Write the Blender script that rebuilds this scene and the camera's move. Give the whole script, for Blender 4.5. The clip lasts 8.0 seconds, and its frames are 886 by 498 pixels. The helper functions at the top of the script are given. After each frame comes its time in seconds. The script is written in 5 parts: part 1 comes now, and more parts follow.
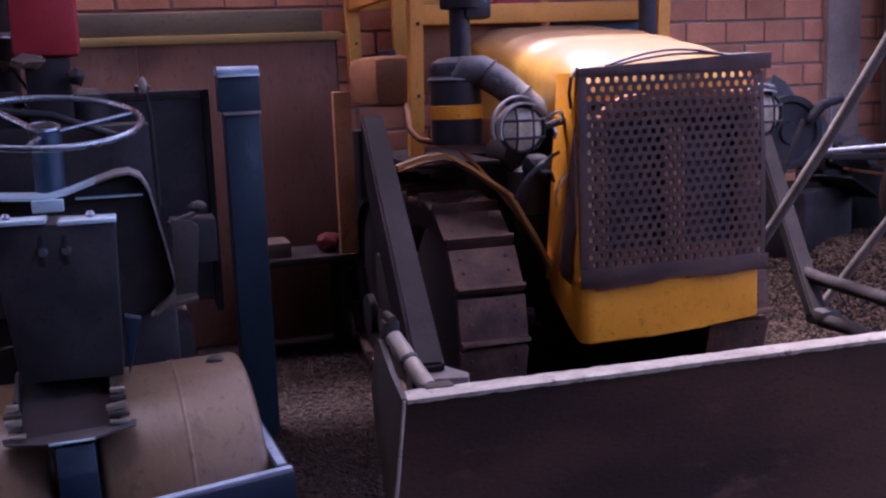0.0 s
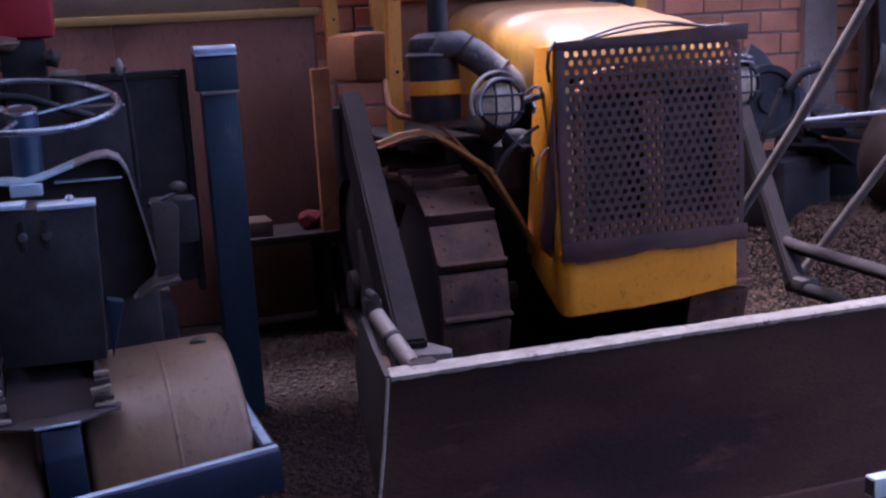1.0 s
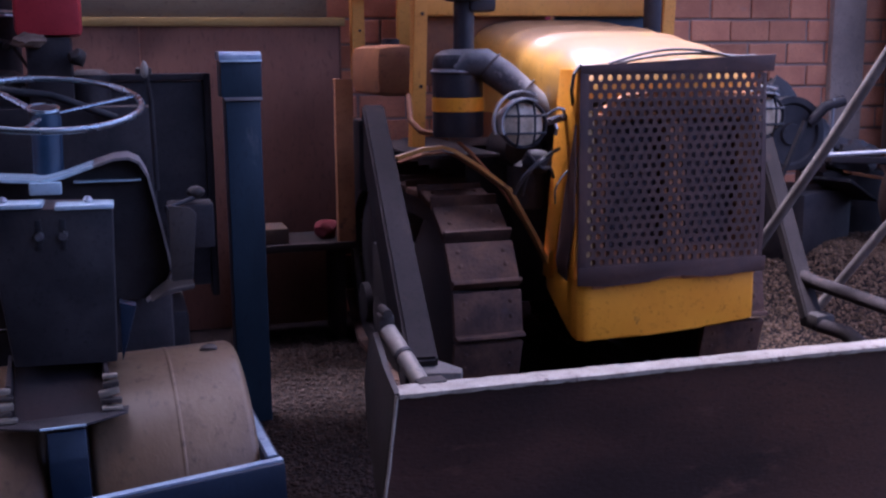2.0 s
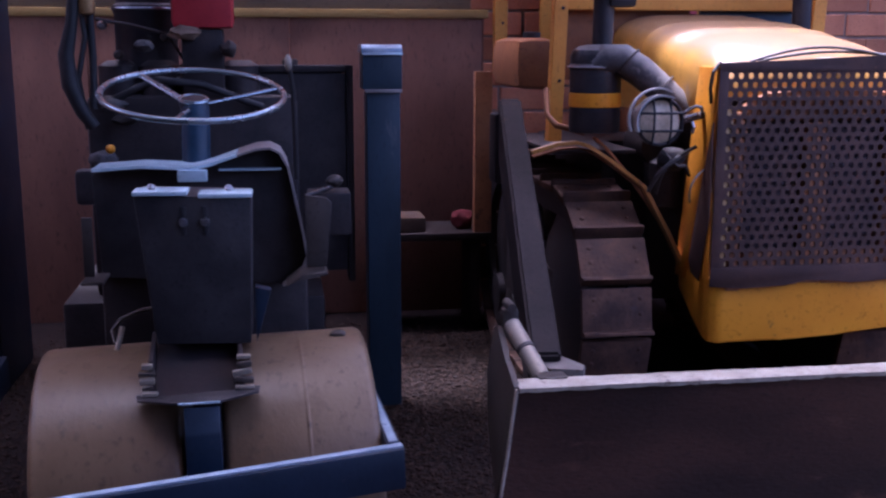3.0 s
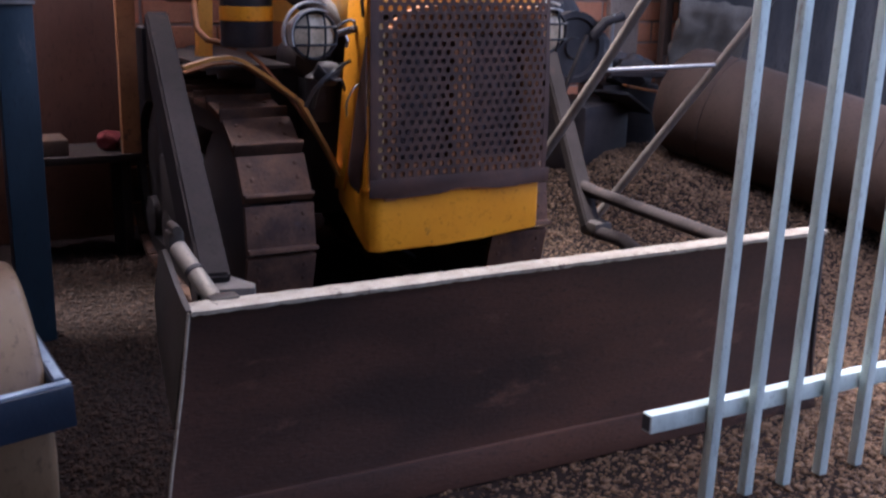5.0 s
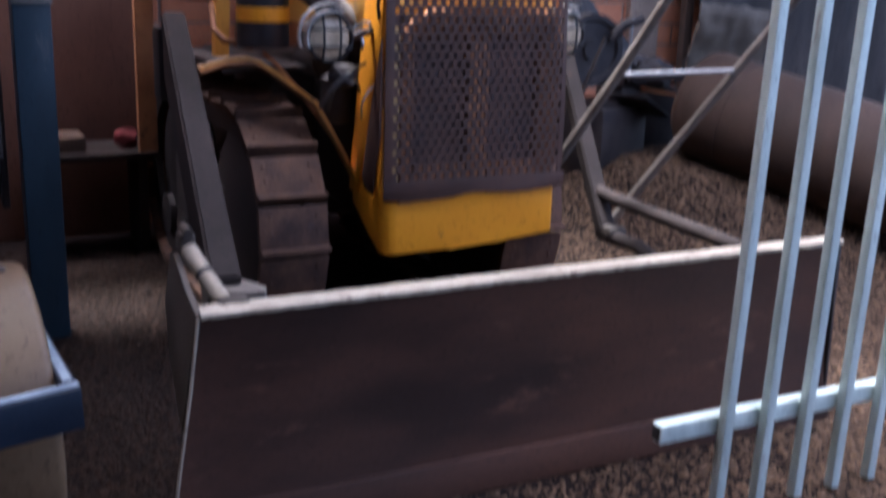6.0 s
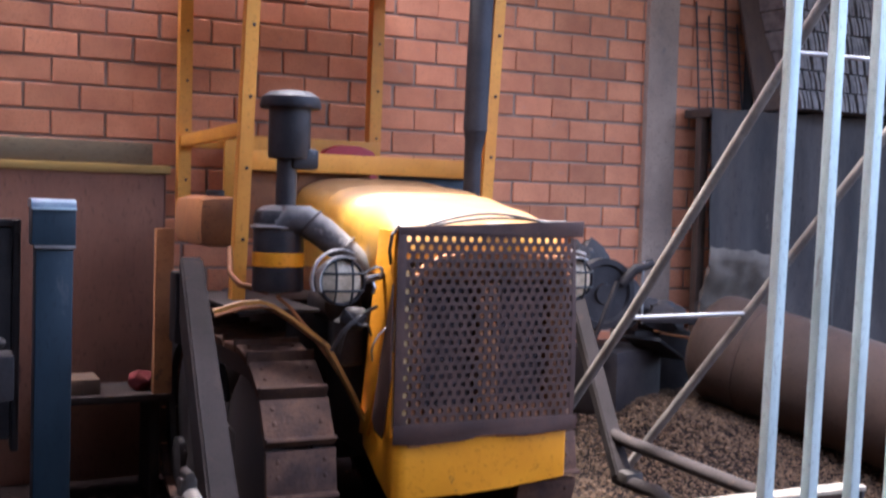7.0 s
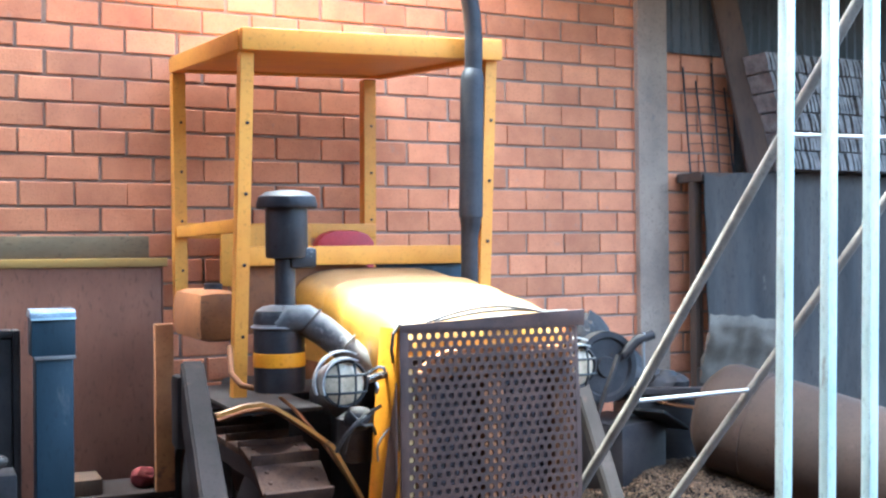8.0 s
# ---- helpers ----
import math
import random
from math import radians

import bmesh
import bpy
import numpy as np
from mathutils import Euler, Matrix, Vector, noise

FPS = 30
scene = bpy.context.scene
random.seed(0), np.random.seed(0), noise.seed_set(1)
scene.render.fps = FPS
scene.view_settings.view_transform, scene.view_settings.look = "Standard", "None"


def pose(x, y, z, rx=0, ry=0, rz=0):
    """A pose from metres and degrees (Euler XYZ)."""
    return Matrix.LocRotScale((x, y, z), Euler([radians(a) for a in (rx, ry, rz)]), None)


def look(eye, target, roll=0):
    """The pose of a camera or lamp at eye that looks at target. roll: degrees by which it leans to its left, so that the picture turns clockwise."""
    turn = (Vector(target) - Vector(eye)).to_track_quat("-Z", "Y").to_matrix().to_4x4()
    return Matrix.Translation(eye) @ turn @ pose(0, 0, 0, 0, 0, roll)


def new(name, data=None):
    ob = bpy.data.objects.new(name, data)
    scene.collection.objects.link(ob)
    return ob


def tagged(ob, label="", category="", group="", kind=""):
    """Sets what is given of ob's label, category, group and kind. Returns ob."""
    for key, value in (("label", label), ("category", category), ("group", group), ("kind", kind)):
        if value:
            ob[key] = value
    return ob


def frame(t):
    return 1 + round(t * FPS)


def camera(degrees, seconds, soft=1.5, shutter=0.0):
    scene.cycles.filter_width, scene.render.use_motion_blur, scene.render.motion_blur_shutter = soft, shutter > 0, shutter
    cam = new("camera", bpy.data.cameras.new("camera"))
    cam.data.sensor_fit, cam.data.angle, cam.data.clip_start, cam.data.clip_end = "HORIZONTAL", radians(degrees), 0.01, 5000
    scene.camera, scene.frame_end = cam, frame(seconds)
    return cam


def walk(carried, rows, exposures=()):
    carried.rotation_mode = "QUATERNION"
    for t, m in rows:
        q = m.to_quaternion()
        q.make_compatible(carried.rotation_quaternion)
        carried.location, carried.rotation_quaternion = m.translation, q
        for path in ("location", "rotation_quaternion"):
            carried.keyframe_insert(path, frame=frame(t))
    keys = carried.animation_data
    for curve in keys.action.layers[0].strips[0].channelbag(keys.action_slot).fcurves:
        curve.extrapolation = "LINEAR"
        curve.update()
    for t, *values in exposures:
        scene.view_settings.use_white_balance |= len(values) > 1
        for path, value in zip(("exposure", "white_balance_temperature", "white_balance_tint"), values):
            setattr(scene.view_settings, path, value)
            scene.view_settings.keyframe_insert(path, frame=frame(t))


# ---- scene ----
cam = camera(45.0, 8.0, soft=2.3, shutter=0.5)
PATH = [
    (0, (0.311, -0.074, 1.291), (0.871, 1.818, 0.963), -2.3),
    (0.5, (0.316, -0.076, 1.307), (0.887, 1.808, 0.954), -2.3),
    (1, (0.313, -0.084, 1.302), (0.899, 1.791, 0.923), -3.2),
    (1.2, (0.306, -0.069, 1.311), (0.885, 1.803, 0.909), -3.0),
    (2.3, (0.315, -0.066, 1.315), (0.857, 1.828, 0.975), 0.6),
    (2.5, (0.289, -0.056, 1.324), (0.765, 1.855, 0.977), 0.2),
    (2.7, (0.303, -0.083, 1.321), (0.687, 1.851, 0.983), 0.0),
    (3, (0.346, -0.11, 1.337), (0.647, 1.831, 0.961), 0.1),
    (3.2, (0.373, -0.118, 1.367), (0.777, 1.802, 0.979), 1.2),
    (3.3, (0.368, -0.124, 1.374), (0.908, 1.764, 0.993), 1.3),
    (3.5, (0.346, -0.122, 1.375), (1.108, 1.687, 0.993), 1.8),
    (3.7, (0.319, -0.103, 1.361), (1.219, 1.641, 0.976), 1.1),
    (3.8, (0.322, -0.111, 1.356), (1.228, 1.633, 0.984), 1.0),
    (4, (0.334, -0.129, 1.34), (1.236, 1.618, 0.974), 1.2),
    (4.5, (0.317, -0.1, 1.343), (1.233, 1.618, 0.888), 1.6),
    (4.7, (0.309, -0.093, 1.333), (1.227, 1.619, 0.853), 1.4),
    (5.8, (0.329, -0.084, 1.335), (1.197, 1.615, 0.734), 1.7),
    (6, (0.333, -0.082, 1.353), (1.206, 1.639, 0.827), 1.9),
    (6.2, (0.332, -0.058, 1.355), (1.218, 1.691, 0.961), 1.8),
    (6.5, (0.321, -0.069, 1.342), (1.195, 1.716, 1.116), 1.4),
    (7, (0.364, -0.097, 1.354), (1.22, 1.709, 1.272), 1.7),
    (7.5, (0.364, -0.087, 1.487), (1.239, 1.711, 1.479), 0.0),
    (8, (0.35, -0.085, 1.506), (1.215, 1.719, 1.516), -0.6),
]
walk(cam, [(t, look(eye, target, roll)) for t, eye, target, roll in PATH],
     [(0.0, 2.95, 5150, 42), (0.5, 2.85, 4950, 38), (1.2, 2.85, 4900, 37), (2.5, 2.95, 4800, 35), (3.0, 3.0, 4850, 38), (3.6, 3.0, 5050, 28), (4.5, 3.1, 5450, 20), (6.0, 3.3, 5200, 14),
      (6.5, 3.55, 5400, 19), (7.0, 3.85, 5450, 13), (7.5, 4.55, 5000, -5), (8.0, 4.85, 4900, -10)])

# ---- world, sun, exposure ----
world = bpy.data.worlds.new("sky")
scene.world = world
world.use_nodes = True
wn = world.node_tree
sky = wn.nodes.new("ShaderNodeTexSky")
sky.sky_type = "NISHITA"
sky.sun_disc = False
sky.sun_elevation = radians(74)
sky.sun_rotation = radians(-22)
sky.air_density = 0.8
sky.dust_density = 8.0
sky.ozone_density = 0.4
wn.nodes["Background"].inputs["Strength"].default_value = 0.15
wn.links.new(sky.outputs[0], wn.nodes["Background"].inputs["Color"])
sun = new("sun", bpy.data.lights.new("sun", "SUN"))
sun.data.energy = 1.4
sun.data.angle = radians(6)
sun.data.color = (1.0, 0.93, 0.82)
sun.matrix_world = look((1.2, 5.2, 8.8), (2.0, 3.2, 1.3))


# ---- materials ----
def surface(name, light, dark, scale=6.0, rough=0.6, metal=0.0, bump=0.15, fine=90.0, stain=None, stain_at=0.58,
            per_object=0.0, rough_var=0.12, stretch=(1, 1, 1), dust=None, gloss=0.3):
    """A worn surface: a broad mottling from dark to light, a fine grain in the relief and shaped stains."""
    m = bpy.data.materials.new(name)
    m.use_nodes = True
    nt = m.node_tree
    b = nt.nodes["Principled BSDF"]
    geo = nt.nodes.new("ShaderNodeNewGeometry")
    mp = nt.nodes.new("ShaderNodeMapping")
    mp.inputs["Scale"].default_value = stretch
    nt.links.new(geo.outputs["Position"], mp.inputs["Vector"])

    def grain(sc, detail, roughness=0.6):
        n = nt.nodes.new("ShaderNodeTexNoise")
        n.inputs["Scale"].default_value = sc
        n.inputs["Detail"].default_value = detail
        n.inputs["Roughness"].default_value = roughness
        nt.links.new(mp.outputs[0], n.inputs["Vector"])
        return n

    def mix(fac, a, c):
        x = nt.nodes.new("ShaderNodeMix")
        x.data_type = "RGBA"
        nt.links.new(fac, x.inputs[0])
        for sock, v in ((x.inputs[6], a), (x.inputs[7], c)):
            if isinstance(v, tuple):
                sock.default_value = (*v, 1)
            else:
                nt.links.new(v, sock)
        return x.outputs[2]

    def ramp(val, lo, hi):
        r = nt.nodes.new("ShaderNodeMapRange")
        r.inputs[1].default_value, r.inputs[2].default_value = lo, hi
        nt.links.new(val, r.inputs[0])
        return r.outputs[0]

    broad, small = grain(scale, 5), grain(fine, 3)
    col = mix(ramp(broad.outputs[0], 0.34, 0.66), dark, light)
    fleck = tuple(0.72 * v for v in dark)
    col = mix(ramp(small.outputs[0], 0.56, 0.78), col, fleck)
    if stain:
        st = grain(scale * 1.7 + 1.3, 8, 0.72)
        col = mix(ramp(st.outputs[0], stain_at, stain_at + 0.09), col, stain)
    if dust:
        up = nt.nodes.new("ShaderNodeSeparateXYZ")
        nt.links.new(geo.outputs["Normal"], up.inputs[0])
        lie = nt.nodes.new("ShaderNodeMath")
        lie.operation = "MULTIPLY_ADD"
        nt.links.new(grain(scale * 2.3 + 4.0, 6, 0.7).outputs[0], lie.inputs[0])
        lie.inputs[1].default_value = 0.9
        nt.links.new(up.outputs[2], lie.inputs[2])
        col = mix(ramp(lie.outputs[0], 0.62, 1.35), col, dust)
    if per_object:
        info = nt.nodes.new("ShaderNodeObjectInfo")
        hsv = nt.nodes.new("ShaderNodeHueSaturation")
        vr = nt.nodes.new("ShaderNodeMapRange")
        vr.inputs[3].default_value, vr.inputs[4].default_value = 1 - per_object, 1 + per_object
        nt.links.new(info.outputs["Random"], vr.inputs[0])
        nt.links.new(vr.outputs[0], hsv.inputs["Value"])
        nt.links.new(col, hsv.inputs["Color"])
        col = hsv.outputs[0]
    nt.links.new(col, b.inputs["Base Color"])
    b.inputs["Metallic"].default_value = metal
    b.inputs["Specular IOR Level"].default_value = gloss
    rr = nt.nodes.new("ShaderNodeMapRange")
    rr.inputs[3].default_value, rr.inputs[4].default_value = max(0.05, rough - rough_var), min(1, rough + rough_var)
    nt.links.new(broad.outputs[0], rr.inputs[0])
    nt.links.new(rr.outputs[0], b.inputs["Roughness"])
    bp = nt.nodes.new("ShaderNodeBump")
    bp.inputs["Strength"].default_value = bump
    bp.inputs["Distance"].default_value = 0.004
    nt.links.new(small.outputs[0], bp.inputs["Height"])
    nt.links.new(bp.outputs[0], b.inputs["Normal"])
    return m


# pale tone paints the light that enters behind the guard's left edge
LITSTRIP = surface("pale_lit_strip", (0.52, 0.335, 0.145), (0.41, 0.255, 0.1), 3.5, 0.35, 0, 0.06, 60, (0.46, 0.31, 0.19), 0.62)
BONNET = surface("faded_yellow_bonnet", (0.66, 0.34, 0.05), (0.56, 0.26, 0.035), 3.0, 0.46, 0, 0.06, 60, (0.46, 0.27, 0.11), 0.62, dust=(0.215, 0.118, 0.052))
YELLOW = surface("yellow_paint", (0.7, 0.275, 0.008), (0.57, 0.2, 0.007), 3.0, 0.42, 0, 0.1, 60, (0.17, 0.085, 0.03), 0.66)
CANOPY = surface("faded_orange_paint", (0.68, 0.3, 0.038), (0.57, 0.225, 0.028), 4.0, 0.55, 0, 0.12, 60, (0.30, 0.13, 0.04), 0.66)
DULLORANGE = surface("dull_orange_paint", (0.25, 0.095, 0.03), (0.16, 0.06, 0.024), 5.0, 0.7, 0, 0.2, 70, (0.07, 0.04, 0.03), 0.6)
DARKSTEEL = surface("dark_oily_steel", (0.055, 0.045, 0.042), (0.022, 0.018, 0.018), 7.0, 0.6, 0.3, 0.25, 80, (0.10, 0.05, 0.025), 0.64)
BLADE = surface("rusty_brown_plate", (0.082, 0.034, 0.020), (0.027, 0.014, 0.0105), 2.6, 0.55, 0.1, 0.35, 120, (0.096, 0.045, 0.029), 0.60, rough_var=0.2, stretch=(0.45, 1, 1.3))
WHITE = surface("chipped_white_paint", (0.39, 0.335, 0.25), (0.26, 0.21, 0.155), 13.0, 0.5, 0, 0.4, 90, (0.10, 0.065, 0.05), 0.57)
ARM = surface("grey_brown_steel", (0.060, 0.046, 0.037), (0.036, 0.028, 0.023), 6.0, 0.6, 0.2, 0.2, 80, (0.07, 0.045, 0.035), 0.63)
SHOE = surface("dusty_track_steel", (0.125, 0.062, 0.036), (0.044, 0.022, 0.0155), 9.0, 0.75, 0.1, 0.35, 90, (0.06, 0.035, 0.03), 0.6)
MESHSTEEL = surface("dark_rusty_sheet", (0.080, 0.039, 0.027), (0.044, 0.023, 0.018), 8.0, 0.6, 0.15, 0.15, 80, (0.13, 0.06, 0.03), 0.64)
CORE = surface("radiator_core", (0.135, 0.112, 0.122), (0.085, 0.07, 0.078), 10.0, 0.8, 0.1, 0.3, 120)
CORERUST = surface("brown_radiator_tank", (0.46, 0.20, 0.085), (0.30, 0.125, 0.056), 10.0, 0.7, 0.1, 0.3, 90)
BLACKPAINT = surface("dusty_black_paint", (0.036, 0.032, 0.033), (0.015, 0.0135, 0.015), 9.0, 0.45, 0.1, 0.15, 90, (0.15, 0.13, 0.12), 0.66, dust=(0.20, 0.175, 0.155))
CHROME = surface("worn_chrome", (0.42, 0.41, 0.42), (0.22, 0.21, 0.21), 14.0, 0.28, 0.9, 0.1, 90, (0.16, 0.12, 0.10), 0.66)
LENSGLASS = surface("dusty_lamp_lens", (0.78, 0.60, 0.41), (0.42, 0.31, 0.20), 18.0, 0.22, 0, 0.2, 120)
RED = surface("red_plastic", (0.46, 0.038, 0.040), (0.34, 0.026, 0.029), 6.0, 0.5, 0, 0.1, 80)
BLUE = surface("blue_machine_paint", (0.025, 0.05, 0.082), (0.014, 0.03, 0.052), 6.0, 0.42, 0, 0.15, 80, (0.06, 0.055, 0.06), 0.64)
# sky glint on edges painted as a pale tone, with darker spots
SKYGLINT = surface("pale_blue_sky_glint", (0.72, 0.87, 0.89), (0.55, 0.69, 0.72), 9.0, 0.24, 0.3, 0.1, 90, (0.16, 0.2, 0.26), 0.66)
DRUM = surface("scuffed_cream_drum", (0.145, 0.092, 0.049), (0.072, 0.041, 0.021), 2.4, 0.42, 0.0, 0.25, 45, (0.10, 0.060, 0.030), 0.60, rough_var=0.18, stretch=(1.2, 0.8, 0.8))
PANEL = surface("grey_green_panel", (0.042, 0.037, 0.036), (0.019, 0.0165, 0.017), 8.0, 0.5, 0.1, 0.15, 90, (0.035, 0.03, 0.03), 0.64)
GALV = surface("galvanised_steel", (0.60, 0.685, 0.63), (0.43, 0.50, 0.46), 9.0, 0.36, 0.15, 0.15, 140, (0.30, 0.28, 0.25), 0.62, stretch=(1, 1, 0.35))
DULLTUBE = surface("dull_steel_tube", (0.36, 0.34, 0.32), (0.22, 0.20, 0.19), 10.0, 0.5, 0.4, 0.15, 90, (0.14, 0.10, 0.08), 0.62)
RUSTTANK = surface("rusty_tank", (0.066, 0.038, 0.025), (0.036, 0.021, 0.014), 3.0, 0.8, 0.1, 0.3, 60, (0.07, 0.04, 0.03), 0.6)
SACK = surface("dusty_sheet", (0.20, 0.155, 0.115), (0.11, 0.085, 0.065), 5.0, 0.75, 0, 0.5, 140)
RAG = surface("dark_hanging_sheet", (0.070, 0.053, 0.043), (0.030, 0.024, 0.021), 4.0, 0.8, 0, 0.3, 60, (0.10, 0.075, 0.06), 0.64, stretch=(1, 1, 0.3))
TARP = surface("black_tarpaulin", (0.03, 0.027, 0.027), (0.014, 0.013, 0.013), 5.0, 0.6, 0, 0.3, 60)
BRICK = surface("hollow_red_brick", (0.56, 0.218, 0.104), (0.42, 0.15, 0.073), 5.0, 0.85, 0, 0.45, 110, (0.36, 0.19, 0.13), 0.62, per_object=0.2)
MORTAR = surface("grey_mortar", (0.35, 0.235, 0.17), (0.24, 0.165, 0.122), 9.0, 0.9, 0, 0.5, 110)
CONCRETE = surface("weathered_concrete", (0.34, 0.235, 0.165), (0.22, 0.15, 0.108), 4.0, 0.85, 0, 0.3, 70, (0.13, 0.11, 0.10), 0.62)
BOARD = surface("brown_painted_board", (0.22, 0.098, 0.058), (0.135, 0.056, 0.035), 3.0, 0.75, 0, 0.2, 60, (0.07, 0.03, 0.025), 0.62, stretch=(1, 1, 0.4))
GREYWOOD = surface("dusty_grey_timber", (0.19, 0.132, 0.072), (0.12, 0.082, 0.048), 5.0, 0.85, 0, 0.25, 80, (0.11, 0.075, 0.055), 0.6, stretch=(0.4, 1, 1))
OLIVE = surface("yellow_olive_timber", (0.40, 0.24, 0.06), (0.26, 0.15, 0.05), 5.0, 0.75, 0, 0.25, 80, stretch=(0.3, 1, 1))
BROWNWOOD = surface("brown_timber", (0.10, 0.058, 0.036), (0.055, 0.033, 0.023), 6.0, 0.8, 0, 0.3, 80, stretch=(1, 1, 0.25))
# bed set near black, with the shade of the dim floor in its colour
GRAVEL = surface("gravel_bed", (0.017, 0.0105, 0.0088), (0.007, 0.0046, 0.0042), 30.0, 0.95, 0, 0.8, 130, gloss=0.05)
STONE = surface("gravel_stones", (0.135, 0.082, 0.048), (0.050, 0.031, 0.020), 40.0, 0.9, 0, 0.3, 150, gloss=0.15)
# darker copy of STONE with the shade between the machines in its colour
DIMSTONE = surface("shade_dark_stones", (0.042, 0.024, 0.0155), (0.014, 0.0085, 0.0068), 40.0, 0.85, 0, 0.3, 150, gloss=0.15)
SLATE = surface("dull_slate_sheet", (0.095, 0.086, 0.078), (0.050, 0.046, 0.043), 3.0, 0.75, 0.1, 0.15, 50, (0.13, 0.105, 0.085), 0.62, stretch=(1, 1, 0.3))
# for the unseen sheets added overhead as light blockers
SHADESHEET = surface("grey_shade_sheet", (0.25, 0.25, 0.26), (0.17, 0.17, 0.175), 3.0, 0.7, 0.2, 0.15, 50)
DUSTRUBBER = surface("dusty_rubber", (0.10, 0.088, 0.082), (0.035, 0.031, 0.030), 7.0, 0.6, 0, 0.2, 80, (0.17, 0.15, 0.135), 0.6)
INTAKE = surface("dusty_intake_rubber", (0.085, 0.075, 0.072), (0.032, 0.028, 0.028), 9.0, 0.6, 0, 0.2, 80, (0.20, 0.175, 0.155), 0.58, dust=(0.20, 0.175, 0.155))
VISOR = surface("pale_worn_visor", (0.48, 0.45, 0.42), (0.28, 0.265, 0.25), 16.0, 0.45, 0.3, 0.2, 90, (0.09, 0.08, 0.07), 0.58)
WHEELSTEEL = surface("bare_wheel_steel", (0.36, 0.41, 0.43), (0.20, 0.235, 0.25), 11.0, 0.26, 0.75, 0.1, 90, (0.10, 0.11, 0.12), 0.62)
BRASS = surface("dull_tan_brass", (0.30, 0.18, 0.07), (0.19, 0.11, 0.045), 12.0, 0.45, 0.4, 0.2, 90, (0.08, 0.05, 0.03), 0.62)
DULLTAN = surface("dull_tan_cloth", (0.20, 0.13, 0.085), (0.12, 0.075, 0.05), 9.0, 0.9, 0, 0.4, 90)
STILE = surface("dull_brown_tube", (0.165, 0.138, 0.115), (0.095, 0.078, 0.065), 10.0, 0.6, 0.2, 0.15, 90, (0.10, 0.07, 0.055), 0.62)
STACK = surface("sooty_pipe", (0.044, 0.04, 0.043), (0.023, 0.021, 0.024), 9.0, 0.55, 0.4, 0.2, 90, (0.15, 0.10, 0.08), 0.68)
CLAY = surface("stacked_clay_tiles", (0.24, 0.20, 0.175), (0.12, 0.10, 0.088), 14.0, 0.85, 0, 0.3, 90)
# edge tone lightened to paint in the light from above
LITEDGE = surface("grey_brown_lit_edge", (0.3, 0.265, 0.24), (0.18, 0.155, 0.14), 10.0, 0.5, 0.2, 0.15, 90, (0.06, 0.05, 0.05), 0.64)
LUG = surface("worn_pale_steel", (0.32, 0.265, 0.2), (0.19, 0.155, 0.115), 14.0, 0.5, 0.3, 0.2, 90, (0.07, 0.06, 0.05), 0.62)
# blue paint's lit top edge put into a paler, scuffed tone
LITBLUE = surface("scuffed_lit_blue_edge", (0.34, 0.40, 0.45), (0.20, 0.25, 0.30), 14.0, 0.4, 0.2, 0.2, 90, (0.06, 0.08, 0.11), 0.60)
POSTBLUE = surface("dusty_blue_post_paint", (0.033, 0.051, 0.066), (0.018, 0.031, 0.042), 5.0, 0.42, 0, 0.15, 80, (0.10, 0.095, 0.095), 0.62, stretch=(1, 1, 0.3))
TANKORANGE = surface("dull_orange_tank_paint", (0.44, 0.18, 0.065), (0.30, 0.12, 0.048), 5.0, 0.65, 0, 0.2, 70, (0.14, 0.07, 0.04), 0.6)
DULLYELLOW = surface("dusty_dull_yellow", (0.60, 0.29, 0.065), (0.44, 0.20, 0.05), 6.0, 0.6, 0, 0.15, 70, (0.16, 0.09, 0.05), 0.6, dust=(0.42, 0.26, 0.14))
LIFTARM = surface("dark_grey_arm_paint", (0.040, 0.031, 0.028), (0.024, 0.019, 0.017), 4.0, 0.85, 0.0, 0.2, 80, (0.065, 0.043, 0.032), 0.58, gloss=0.06)
SOOT = surface("oily_black_iron", (0.045, 0.035, 0.032), (0.020, 0.016, 0.016), 8.0, 0.6, 0.2, 0.25, 80, (0.06, 0.035, 0.022), 0.66)
DARKBLUE = surface("dark_blue_machine_paint", (0.0095, 0.0185, 0.034), (0.005, 0.011, 0.021), 6.0, 0.45, 0, 0.15, 80, (0.05, 0.040, 0.038), 0.64)
TRAY = surface("black_oily_tray", (0.020, 0.011, 0.010), (0.008, 0.005, 0.005), 9.0, 0.95, 0, 0.3, 90, (0.05, 0.03, 0.022), 0.64)
DARKWOOD = surface("dark_old_timber", (0.032, 0.019, 0.014), (0.018, 0.011, 0.009), 6.0, 0.85, 0, 0.3, 80, stretch=(0.3, 1, 1))
DULLRED = surface("dull_red_cloth", (0.17, 0.022, 0.022), (0.10, 0.014, 0.014), 8.0, 0.85, 0, 0.3, 90)


# ---- mesh helpers ----
def thing(name, label, category, x=0.0, y=0.0, z=0.0, group="", kind=""):
    ob = new(name)
    ob.location = (x, y, z)
    ob.empty_display_size = 0.1
    return tagged(ob, label, category, group, kind)


def mesh_of(name, bm, material, smooth=True):
    me = bpy.data.meshes.new(name)
    bmesh.ops.recalc_face_normals(bm, faces=bm.faces)
    bm.to_mesh(me)
    bm.free()
    me.materials.append(material)
    if smooth:
        for p in me.polygons:
            p.use_smooth = True
        me.set_sharp_from_angle(angle=radians(38))
    return me


